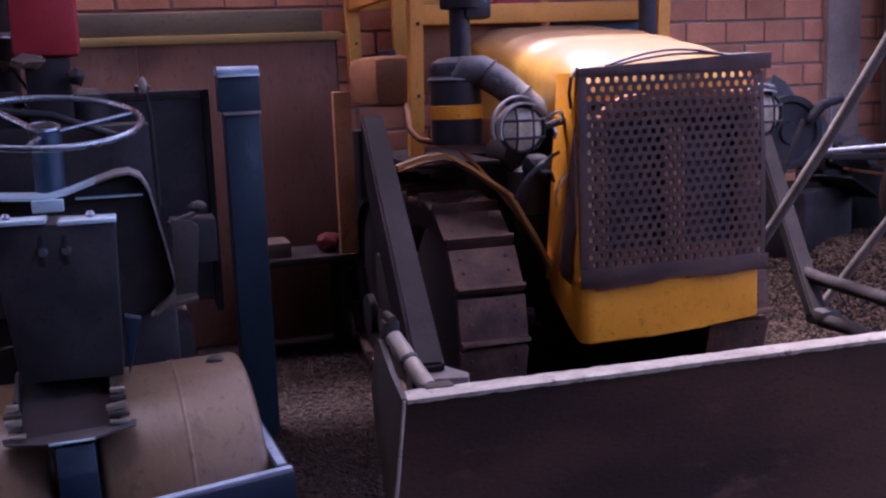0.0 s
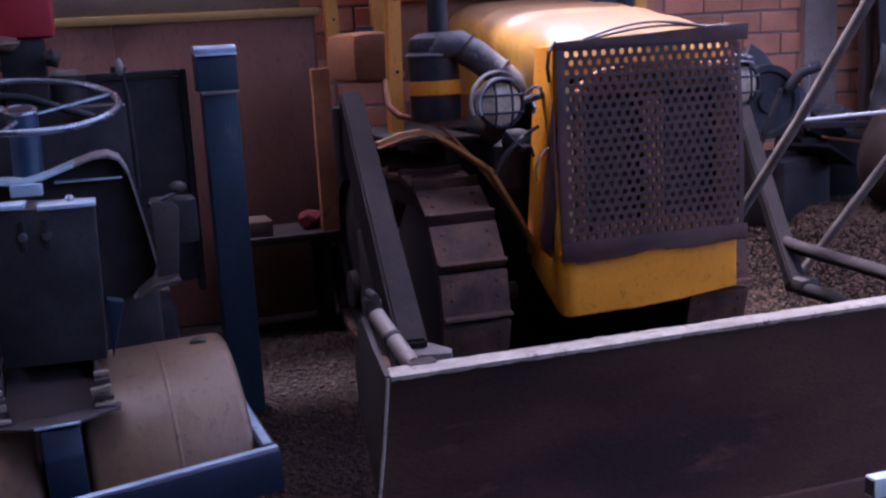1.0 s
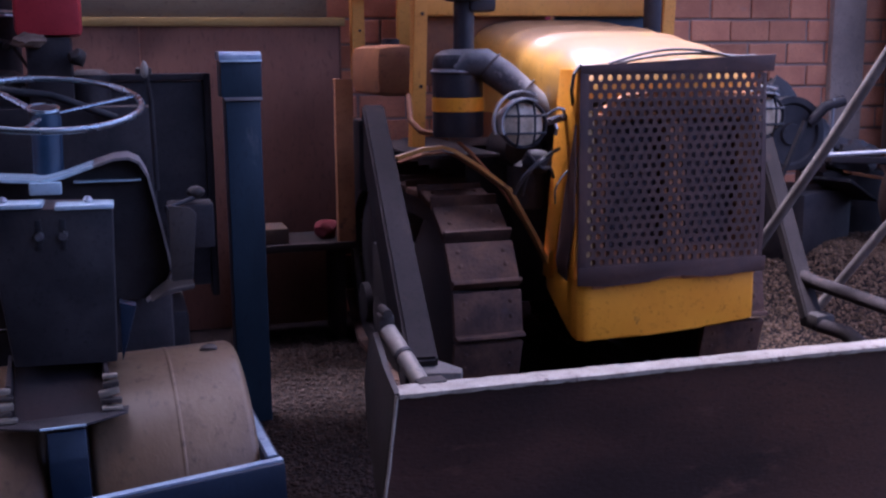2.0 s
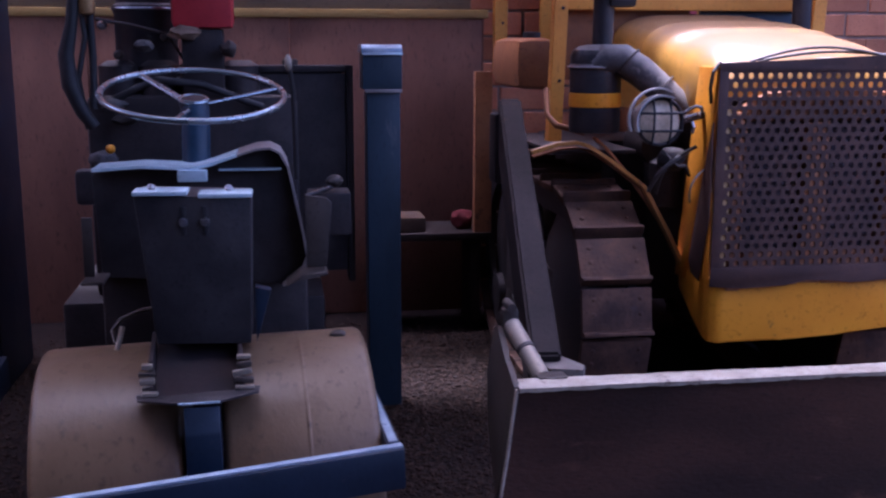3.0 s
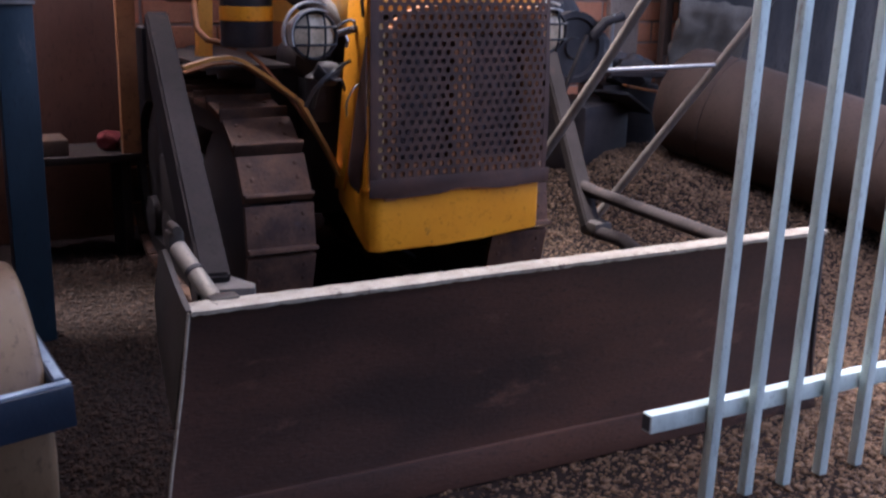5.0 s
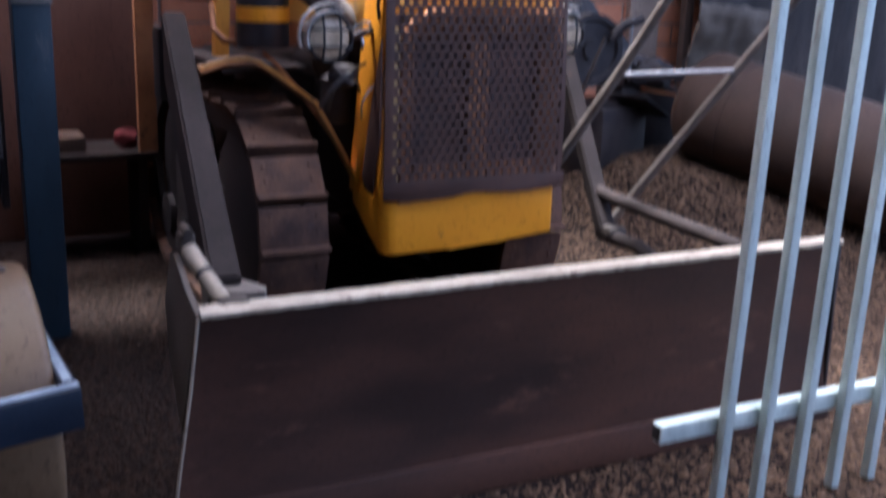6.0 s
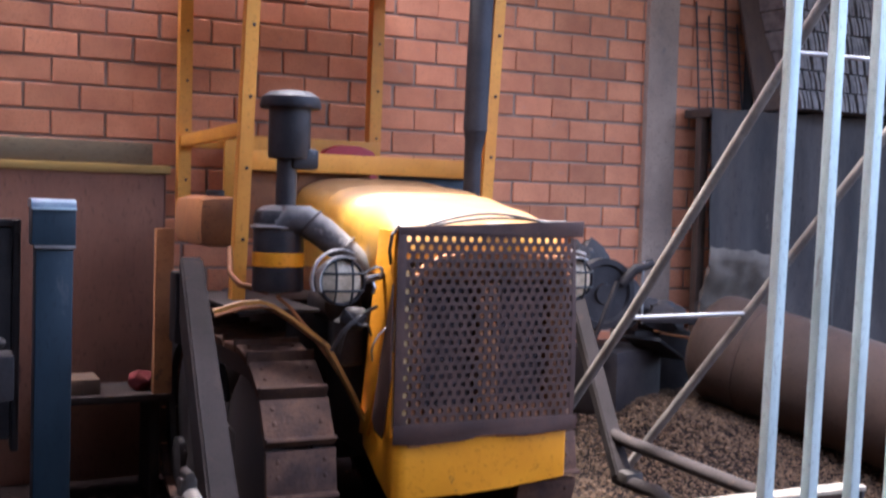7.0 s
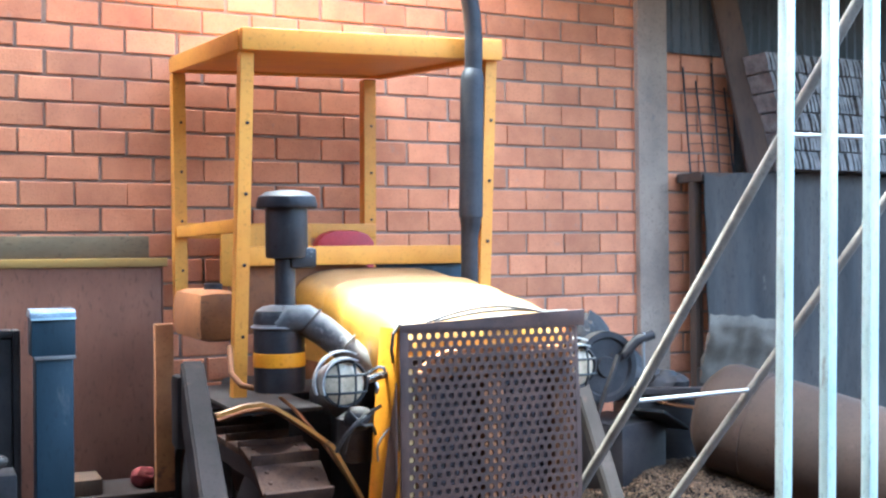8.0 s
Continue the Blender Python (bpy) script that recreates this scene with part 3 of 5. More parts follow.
cleaner = part("air_cleaner", lathe([(0.05, 1.035), (0.086, 1.040), (0.088, 1.05), (0.088, 1.252), (0.092, 1.256), (0.095, 1.262), (0.092, 1.268), (0.088, 1.272), (0.088, 1.295), (0.080, 1.318), (0.055, 1.333), (0.03, 1.337)], (AX, AY, 0)), BLACKPAINT, dozer, "dusty black oil-bath air cleaner")
part("band", lathe([(0.0885, 1.126), (0.0905, 1.128), (0.0905, 1.172), (0.0885, 1.174)], (AX, AY, 0)), YELLOW, cleaner, "yellow painted band")
part("clamp_ring", tube([(AX + 0.094 * math.cos(a), AY + 0.094 * math.sin(a), 1.262) for a in (2 * math.pi * k / 40 for k in range(41))], 0.0038, 8), DULLTUBE, cleaner, "dusty clamp ring")
part("stem", tube([(AX + 0.022, AY, 1.32), (AX + 0.024, AY, 1.52)], 0.036, 20), BLACKPAINT, cleaner)
part("precleaner", lathe([(0.03, 1.495), (0.07, 1.50), (0.073, 1.51), (0.073, 1.68), (0.06, 1.69)], (AX + 0.03, AY, 0)), BLACKPAINT, cleaner)
part("cap", lathe([(0.07, 1.675), (0.103, 1.672), (0.107, 1.682), (0.10, 1.71), (0.075, 1.728), (0.03, 1.735)], (AX + 0.032, AY, 0)), STACK, cleaner, "dull metal rain cap")
part("clamp", box(AX + 0.03, AX + 0.125, AY - 0.05, AY + 0.03, 1.462, 1.535, 0.015), BLACKPAINT, cleaner)
part("intake_pipe", tube([(AX - 0.020, AY - 0.050, 1.262), (AX + 0.015, AY - 0.058, 1.290), (AX + 0.070, AY - 0.065, 1.288), (AX + 0.130, AY - 0.085, 1.248), (AX + 0.205, AY - 0.125, 1.180), (AX + 0.275, AY - 0.16, 1.11)], [0.040, 0.050, 0.054, 0.053, 0.048, 0.044], 18), INTAKE, dozer, "dusty black rubber intake elbow")
for px, py, pz in ((0.090, 0.072, 1.277), (0.195, 0.12, 1.188)):
    hoop = tube([(0.055 * math.cos(a), 0.055 * math.sin(a), 0) for a in (2 * math.pi * k / 28 for k in range(29))], 0.0042, 6)
    hoop.transform(Matrix.Translation((AX + px, AY - py, pz)) @ Vector((0.70, -0.32, -0.64)).to_track_quat("Z", "Y").to_matrix().to_4x4())
    part("hose_clamp", hoop, ARM, dozer, "dull steel hose clamp")

# exhaust
bm = tube([(2.13, 3.38, 1.30), (2.132, 3.38, 1.56), (2.137, 3.38, 1.60), (2.138, 3.38, 1.66)], [0.032, 0.032, 0.036, 0.043], 20)
tube([(2.138, 3.38, 1.64), (2.15, 3.38, 2.16), (2.152, 3.38, 2.18), (2.155, 3.38, 2.20)], [0.044, 0.044, 0.041, 0.034], 20, bm)
tube([(2.155, 3.38, 2.19), (2.158, 3.38, 2.32), (2.150, 3.38, 2.42), (2.13, 3.38, 2.54)], 0.033, 18, bm)
bm.transform(Matrix.Translation((0.34, -0.11, 1.42)) @ Matrix.Diagonal((1.112, 1.12, 1.075, 1)) @ Matrix.Translation((-0.34, 0.11, -1.42)))
part("exhaust_pipe", bm, STACK, dozer, "tall sooty exhaust pipe with a muffler")

# canopy
def sagged(bm):
    """The canopy hangs a little to one side and rises to the rear."""
    for v in bm.verts:
        v.co.z += 0.032 * (v.co.x - 1.9) + 0.085 * (v.co.y - 3.86)
    return bm


roof = part("canopy_roof", sagged(box(1.417, 2.52, 3.865, 5.21, 2.325, 2.372, 0.008)), CANOPY, dozer, "orange sheet-metal canopy roof")
part("rim_beam", sagged(box(1.412, 2.527, 3.855, 3.90, 2.30, 2.385, 0.006)), CANOPY, roof)
part("rim_beam", sagged(box(1.412, 2.527, 5.17, 5.215, 2.31, 2.38, 0.006)), CANOPY, roof)
part("rim_beam", sagged(box(1.407, 1.452, 3.90, 5.17, 2.305, 2.383, 0.006)), CANOPY, roof)
part("rim_beam", sagged(box(2.487, 2.530, 3.90, 5.17, 2.305, 2.383, 0.006)), CANOPY, roof)


def angle_post(x0, y0, z0, x1, y1, z1, w=0.05):
    bm = bar((x0 + w / 2, y0, z0), (x1 + w / 2, y1, z1), 0.006, w, 0.0015)
    bar((x0 + 0.003, y0 + w / 2, z0), (x1 + 0.003, y1 + w / 2, z1), w, 0.006, 0.0015, bm)
    post = part("canopy_post", bm, CANOPY, dozer, "angle-iron canopy post with bolt holes")
    for k in range(4):
        f = 0.2 + 0.2 * k
        x, y, z = x0 + (x1 - x0) * f, y0 + (y1 - y0) * f, z0 + (z1 - z0) * f
        part("bolt", lathe([(0.004, -0.006), (0.007, -0.005), (0.007, 0.0)], (x + 0.6 * w, y - 0.003, z), "y", 8), DARKSTEEL, post)
    return post


angle_post(1.375, 3.90, 0.93, 1.418, 3.90, 2.285, 0.052)
angle_post(2.415, 3.90, 1.05, 2.470, 3.90, 2.325, 0.052)
angle_post(1.42, 5.15, 1.20, 1.415, 5.15, 2.40, 0.062)
angle_post(2.40, 5.15, 1.20, 2.41, 5.15, 2.43, 0.066)
part("dash_rail", box(1.41, 2.43, 3.985, 4.03, 1.468, 1.545, 0.008), CANOPY, dozer)
part("dash_panel", box(2.02, 2.42, 4.03, 4.05, 1.30, 1.47, 0.006), BLUE, dozer, "dark blue dash panel")
part("dash_panel", box(1.44, 1.98, 4.035, 4.06, 1.20, 1.48, 0.006), DULLORANGE, dozer)
part("rear_rail", box(1.47, 2.45, 5.095, 5.13, 1.595, 1.67, 0.008), CANOPY, dozer)
part("rear_panel", box(1.62, 2.08, 5.05, 5.08, 1.36, 1.66, 0.01), CANOPY, dozer)
part("side_rail", box(1.425, 1.465, 3.95, 5.14, 1.60, 1.655, 0.006), CANOPY, dozer)
seat = part("seat", box(1.94, 2.34, 4.45, 4.85, 1.16, 1.26, 0.03), RED, dozer, "worn red seat")
part("backrest", prism([(2.02, 1.22), (2.31, 1.22), (2.315, 1.57), (2.285, 1.608), (2.22, 1.628), (2.11, 1.628), (2.05, 1.608), (2.02, 1.57)], "y", 4.78, 4.87, 0.02), RED, seat)
part("seat_box", box(1.88, 2.36, 4.40, 4.95, 0.70, 1.17, 0.01), DULLORANGE, dozer)
part("fuel_tank", box(1.335, 1.53, 4.30, 4.84, 1.15, 1.365, 0.06), TANKORANGE, dozer, "dusty orange fuel tank with rounded edges")
part("tank_cap", lathe([(0.035, 1.365), (0.04, 1.37), (0.04, 1.395), (0.03, 1.40)], (1.46, 4.55, -0.008)), DARKSTEEL, dozer)
part("fuel_tank", box(2.25, 2.50, 4.28, 4.86, 1.08, 1.30, 0.05), TANKORANGE, dozer)
part("rear_strut", box(1.215, 1.295, 4.58, 4.62, 0.50, 1.22, 0.006), TANKORANGE, dozer)
part("floor_plate", box(1.30, 2.45, 4.02, 4.45, 0.93, 0.96, 0.006), DARKSTEEL, dozer)
part("transmission_case", box(1.62, 2.34, 4.0, 5.1, 0.30, 0.92, 0.03), DARKSTEEL, dozer)

# folded edge strips from the floor to the nose
EDGE = [(1.205, 3.46, 0.975), (1.29, 3.44, 1.003), (1.345, 3.40, 1.012), (1.38, 3.38, 1.002), (1.45, 3.35, 0.955), (1.555, 3.31, 0.872), (1.642, 3.30, 0.715), (1.705, 3.30, 0.59)]
part("fender_edge", strip(EDGE, 0.035, 0.012), DULLYELLOW, dozer, "folded dusty yellow edge strip")
part("fender_web", strip([(p[0] + 0.012, p[1] + 0.03, p[2] - 0.02) for p in EDGE], 0.05, 0.006), DULLORANGE, dozer)
part("fender_plate", box(1.30, 1.60, 3.52, 4.30, 0.958, 0.972, 0.003), SOOT, dozer, "flat dusty fender plate over the track")
part("stay", strip([(1.43, 3.47, 1.02), (1.47, 3.46, 0.985), (1.535, 3.42, 0.90), (1.60, 3.38, 0.80), (1.665, 3.34, 0.69)], 0.03, 0.008), TANKORANGE, dozer)
part("grab_handle", tube([(1.35, 3.84, 1.17), (1.32, 3.70, 1.085), (1.335, 3.62, 1.052), (1.39, 3.58, 1.04), (1.425, 3.58, 1.03)], 0.011, 10), DULLORANGE, dozer)

# crawler tracks
TRACK_Y0, TRACK_Y1, TRACK_Z, TRACK_R, SHOES = 3.555, 4.55, 0.425, 0.405, 27


def shoe_mesh(w, pitch):
    bm = box(-w / 2, w / 2, -pitch * 0.47, pitch * 0.47, -0.012, 0.012, 0.004)
    prism([(-pitch * 0.47, 0.010), (-pitch * 0.47 + 0.022, 0.010), (-pitch * 0.47 + 0.016, 0.036), (-pitch * 0.47 + 0.004, 0.036)], "x", -w / 2, w / 2, 0.003, bm)
    for sx in (-0.09, 0.09):
        for sy in (-0.005, 0.045):
            lathe([(0.008, 0.010), (0.008, 0.015), (0.006, 0.016)], (sx * w / 0.27, sy, 0), "z", 6, bm)
    return mesh_of("shoe", bm, SHOE)


def track(xc, w):
    rail = bmesh.new()
    n = 20
    path = [(TRACK_Y0 + (TRACK_R - 0.06) * math.sin(a) * -1, TRACK_Z + (TRACK_R - 0.06) * math.cos(a)) for a in (math.pi * k / n for k in range(n + 1))]
    path += [(TRACK_Y1 + (TRACK_R - 0.06) * math.sin(a), TRACK_Z - (TRACK_R - 0.06) * math.cos(a)) for a in (math.pi * k / n for k in range(n + 1))]
    for off in (-0.07, 0.07):
        pts = [(xc + off, y, z) for y, z in path]
        strip(pts + pts[:1], 0.03, 0.07, (1, 0, 0), rail)
    body = part("track", rail, SOOT, dozer, "worn crawler track caked with brown dust")
    length = 2 * (TRACK_Y1 - TRACK_Y0) + 2 * math.pi * TRACK_R
    me = shoe_mesh(w, length / SHOES)
    for k in range(SHOES):
        s = (k + 0.39) * length / SHOES
        straight, turn = TRACK_Y1 - TRACK_Y0, math.pi * TRACK_R
        if s < straight:
            y, z, a = TRACK_Y1 - s, TRACK_Z + TRACK_R, 0.0
        elif s < straight + turn:
            a = (s - straight) / TRACK_R
            y, z = TRACK_Y0 - TRACK_R * math.sin(a), TRACK_Z + TRACK_R * math.cos(a)
        elif s < 2 * straight + turn:
            y, z, a = TRACK_Y0 + (s - straight - turn), TRACK_Z - TRACK_R, math.pi
        else:
            a = math.pi + (s - 2 * straight - turn) / TRACK_R
            y, z = TRACK_Y1 - TRACK_R * math.sin(a), TRACK_Z + TRACK_R * math.cos(a)
        ob = new("shoe", me)
        ob.parent = body
        ob.matrix_local = Matrix.Translation((xc - 2.0, y - 3.6, z)) @ Matrix.Rotation(a, 4, "X")
    part("idler_wheel", lathe([(0.06, -0.09), (0.30, -0.07), (0.34, -0.05), (0.345, 0.05), (0.30, 0.07), (0.06, 0.09)], (xc, TRACK_Y0, TRACK_Z), "x"), SOOT, body)
    part("drive_sprocket", lathe([(0.06, -0.07), (0.29, -0.05), (0.34, -0.03), (0.34, 0.03), (0.29, 0.05), (0.06, 0.07)], (xc, TRACK_Y1, TRACK_Z), "x"), SOOT, body)
    part("track_frame", box(xc - 0.09, xc + 0.09, TRACK_Y0 + 0.1, TRACK_Y1 - 0.1, 0.26, 0.52, 0.02), SOOT, body)
    for k in range(4):
        part("road_wheel", lathe([(0.04, -0.1), (0.09, -0.09), (0.1, 0.0), (0.09, 0.09), (0.04, 0.1)], (xc, TRACK_Y0 + 0.2 + 0.3 * k, 0.20), "x", 20), SOOT, body)


track(1.425, 0.235)
track(2.335, 0.235)

# blade with its arms
BY = 2.16
face = []
for k in range(13):
    f = k / 12
    face.append((BY + 0.014 * math.sin(math.pi * f) - 0.02 * (1 - f) ** 2, 0.012 + f * (0.562 - 0.012)))
bm = bmesh.new()
cols = 24
front = [[bm.verts.new((0.875 - 0.085 * (1 - z / 0.562) + (1.925 + 0.10 * (1 - z / 0.562)) * c / cols, y + 0.004 * noise.noise(Vector((c * 0.4, z * 3, 0))), z)) for y, z in face] for c in range(cols + 1)]
back = [[bm.verts.new((v.co.x, v.co.y + 0.016, v.co.z)) for v in row] for row in front]
for c in range(cols):
    for k in range(12):
        bm.faces.new((front[c][k], front[c + 1][k], front[c + 1][k + 1], front[c][k + 1]))
        bm.faces.new((back[c][k], back[c][k + 1], back[c + 1][k + 1], back[c + 1][k]))
    bm.faces.new((front[c][0], back[c][0], back[c + 1][0], front[c + 1][0]))
    bm.faces.new((front[c][12], front[c + 1][12], back[c + 1][12], back[c][12]))
for c in (0, cols):
    for k in range(12):
        bm.faces.new((front[c][k], front[c][k + 1], back[c][k + 1], back[c][k]))
blade = part("blade", bm, BLADE, dozer, "wide scraped brown dozer blade")
rng = random.Random(21)
bm = bmesh.new()
rows = []
for k in range(121):
    x = 0.872 + 1.935 * k / 120
    wear = 0.004 * rng.random() * (rng.random() < 0.5)
    yf, yb = 2.146 + wear + 0.003 * noise.noise(Vector((x * 4, 0, 5))), 2.213 - 0.012 * k / 120 + 0.005 * noise.noise(Vector((x * 7, 3, 0)))
    z0, z1 = 0.563 + 0.5 * wear, 0.577 - 0.4 * wear
    rows.append([bm.verts.new(p) for p in ((x, yf, z0), (x, yf - 0.001, z1 - 0.003), (x, yf + 0.004, z1), (x, yb, z1 - 0.001), (x, yb, z0))])
for a, c in zip(rows, rows[1:]):
    for k in range(5):
        bm.faces.new((a[k], a[(k + 1) % 5], c[(k + 1) % 5], c[k]))
bm.faces.new(rows[0])
bm.faces.new(rows[-1][::-1])
part("top_flange", bm, WHITE, blade, "white chipped top flange")
END = [(2.155, 0.575), (2.150, 0.30), (2.20, 0.33), (2.34, 0.42), (2.44, 0.52), (2.445, 0.64), (2.41, 0.652), (2.28, 0.60)]
SHORT = [(2.155, 0.565), (2.150, 0.02), (2.22, 0.02), (2.30, 0.20), (2.30, 0.42), (2.22, 0.565)]
for x0, x1, lean, m, shape in ((0.860, 0.874, -0.085, ARM, END), (2.800, 2.812, 0.015, DARKSTEEL, SHORT)):
    bm = prism(shape, "x", x0, x1, 0.003)
    for v in bm.verts:
        v.co.x += lean * (1 - v.co.z / 0.562)
    part("edge_plate", bm, m, blade, "brown end plate of the blade")
part("edge_bead", tube([(0.866, 2.152, 0.570), (0.844, 2.148, 0.40), (0.811, 2.142, 0.20), (0.785, 2.136, 0.02)], 0.0042, 8), WHITE, blade, "chipped white weld along the edge")
part("cutting_edge", prism([(2.124, 0.006), (2.14, 0.004), (2.155, 0.10), (2.14, 0.10)], "x", 0.79, 2.82, 0.003), BLADE, blade)
for x in (1.25, 1.85, 2.45):
    part("rib", box(x - 0.03, x + 0.03, 2.215, 2.30, 0.06, 0.52, 0.006), BLADE, blade)
part("cross_tube", tube([(0.95, 2.31, 0.20), (2.76, 2.31, 0.20)], 0.05, 16), BLADE, blade)

part("lift_arm", bar((1.164, 3.645, 1.068), (1.009, 2.465, 0.483), 0.078, 0.19, 0.008), LIFTARM, dozer, "grey-brown steel lift arm")
part("arm_foot", prism([(0.965, 2.53), (1.045, 2.53), (1.10, 2.40), (1.085, 2.36), (1.0, 2.38)], "z", 0.47, 0.545, 0.01), STILE, dozer, "worn pale arm foot")
part("arm_bracket", box(1.10, 1.20, 3.58, 3.68, 0.85, 1.10, 0.015), DARKSTEEL, dozer)
part("lift_arm", bar((2.728, 3.62, 1.0), (2.698, 3.2, 0.355), 0.066, 0.05, 0.006), LIFTARM, dozer)
part("arm_foot", box(2.668, 2.752, 3.13, 3.24, 0.322, 0.385, 0.02), ARM, dozer)
part("foot_link", tube([(2.69, 3.16, 0.345), (2.735, 3.05, 0.335), (2.77, 2.90, 0.27)], [0.026, 0.028, 0.028], 12), LIFTARM, dozer)
part("push_arm", tube([(2.70, 3.34, 0.505), (2.72, 3.2, 0.485), (2.755, 2.5, 0.46)], 0.025, 16), LIFTARM, dozer, "round steel push arm")
ram = part("hydraulic_ram", tube([(0.908, 2.40, 0.655), (0.948, 2.245, 0.565)], 0.0215, 18), LUG, dozer, "dull grey tilt ram")
part("clevis", box(0.885, 0.925, 2.395, 2.44, 0.65, 0.695, 0.008), ARM, ram)
part("pin", tube([(0.905, 2.385, 0.70), (0.905, 2.45, 0.70)], 0.012, 10), ARM, ram)
part("collar", tube([(0.926, 2.330, 0.6145), (0.929, 2.320, 0.609)], 0.0235, 18), DARKSTEEL, ram)
part("ram_foot", box(0.93, 1.0, 2.20, 2.25, 0.55, 0.58, 0.006), ARM, ram)

# ---- road roller ----
roller = thing("road_roller", "small old blue road roller with cream drum and bare steering wheel", "roller", 0.15, 2.5, 0.0)
DY, DZ, DR = 2.405, 0.323, 0.33


# the front axle is steered a little and dips on one side
FRONT = Matrix.Translation((0.54, DY, 0.335)) @ Matrix.Rotation(radians(3), 4, "Z") @ Matrix.Rotation(radians(-1.4), 4, "Y") @ Matrix.Translation((-0.54, -DY, -0.335))
BEAM = FRONT @ Matrix.Translation((0.59, 2.04, 0.45)) @ Matrix.Rotation(radians(7), 4, "Z") @ Matrix.Rotation(radians(-0.8), 4, "Y") @ Matrix.Translation((-0.59, -2.04, -0.45))


def front_part(name, bm, material, parent=None, label="", m=None):
    bm.transform(m or FRONT)
    return part(name, bm, material, parent or roller, label)


def half_drum(x0, x1):
    prof = [(0.05, x0), (DR - 0.024, x0), (DR - 0.014, x0 + 0.002), (DR - 0.006, x0 + 0.006), (DR - 0.002, x0 + 0.012), (DR, x0 + 0.020)]
    prof += [(r, x0 + x1 - x) for r, x in prof[::-1]]
    return front_part("drum", lathe(prof, (0, DY, DZ), "x", 72), DRUM, None, "scuffed cream steel drum half")


half_drum(-0.20, 0.122)
right_drum = half_drum(0.205, 0.548)
front_part("drum_seam", lathe([(DR + 0.0005, 0.385), (DR + 0.0016, 0.387), (DR + 0.0016, 0.392), (DR + 0.0005, 0.394)], (0, DY, DZ), "x", 64), DRUM, right_drum)
front_part("filler_lug", rough_lump((0.485, 2.39, 0.653), (0.022, 0.018, 0.012), 3, 0.3, level=2), ARM, right_drum, "rusty lug on the drum")
frame_beam = front_part("frame_beam", box(-0.42, 0.578, 2.02, 2.062, 0.405, 0.495, 0.005), DARKBLUE, None, "blue front frame beam", BEAM)
front_part("beam_edge", strip([(-0.42, 2.042, 0.4965), (0.578, 2.042, 0.4965)], 0.020, 0.003), LITBLUE, frame_beam, "", BEAM)
front_part("frame_beam", box(0.546, 0.578, 2.063, 3.0, 0.405, 0.494, 0.005), DARKBLUE)
front_part("beam_edge", strip([(0.562, 2.066, 0.4955), (0.562, 3.0, 0.4955)], 0.018, 0.003, (1, 0, 0)), LITBLUE)
front_part("frame_beam", box(-0.42, -0.388, 2.063, 3.0, 0.405, 0.494, 0.005), DARKBLUE)
front_part("fork", prism([(2.078, 0.40), (2.14, 0.40), (2.155, 0.58), (2.118, 0.594), (2.094, 0.54)], "x", 0.126, 0.201, 0.005), DARKBLUE, None, "blue steering fork between the drum halves")
# scraper tray lying over the drum, with toothed cheeks
tray = [(2.18, 0.603), (2.24, 0.632), (2.30, 0.656), (2.40, 0.676), (2.50, 0.676), (2.50, 0.668), (2.40, 0.668), (2.30, 0.648), (2.24, 0.624), (2.18, 0.596)]
front_part("scraper_tray", prism(tray, "x", 0.068, 0.245, 0.0), TRAY, None, "black oily scraper tray")
front_part("yoke_plate", prism([(0.025, 2.20), (0.03, 2.165), (0.10, 2.125), (0.205, 2.118), (0.285, 2.16), (0.29, 2.20)], "z", 0.599, 0.604, 0.001), DARKSTEEL)
front_part("yoke_plate_edge", strip([(0.115, 2.1215, 0.6015), (0.203, 2.116, 0.6015)], 0.004, 0.004), SKYGLINT)
rng = random.Random(3)
for side, sx in ((-1, 0.060), (1, 0.252)):
    front_part("yoke_cheek", prism([(2.19, 0.60), (2.23, 0.60), (2.40, 0.672), (2.40, 0.690), (2.21, 0.675)], "x", sx - 0.005, sx + 0.005, 0.002), TRAY, None, "black oily yoke cheek")
    z = 0.606
    for k in range(5):
        h = rng.uniform(0.007, 0.013)
        w = rng.uniform(0.011, 0.022)
        x0 = sx + side * rng.uniform(0.0, 0.010)
        front_part("scraper_tooth", box(x0 - w, x0 + w, 2.172 + 0.006 * k, 2.19 + 0.006 * k, z, z + h, 0.003, turn=Matrix.Rotation(rng.uniform(-0.2, 0.2), 4, "Y")), LUG if k % 2 == 0 else ARM, None, "worn scraper tooth")
        z += h + rng.uniform(0.002, 0.006)
cabinet = part("front_box", prism([(0.070, 0.678), (0.277, 0.673), (0.286, 1.006), (0.034, 1.015)], "y", 2.26, 2.42, 0.006), PANEL, roller, "dark grey sheet-metal front box")
part("lid_edge", box(0.032, 0.149, 2.252, 2.33, 1.013, 1.023, 0.003), SKYGLINT, cabinet, "pale lid edge, sky glint painted in")
part("lid_edge", box(0.172, 0.289, 2.252, 2.33, 1.006, 1.016, 0.003), SKYGLINT, cabinet, "pale lid edge, sky glint painted in")
for x in (0.138, 0.185):
    # black bar on the solid box paints the dark of a recess
    part("slot", box(x - 0.0055, x + 0.0055, 2.2565, 2.263, 0.924, 0.988, 0.001), TARP, cabinet)
    part("slot_screw", lathe([(0.008, -0.011), (0.010, -0.006), (0.010, 0.0)], (x, 2.259, 0.954), "y", 12), CHROME, cabinet)
for x in (0.07, 0.237):
    part("lid_knob", lathe([(0.007, 0.0), (0.010, 0.006), (0.006, 0.013)], (x, 2.29, 1.024 - 0.030 * x), "z", 12), CHROME, cabinet)
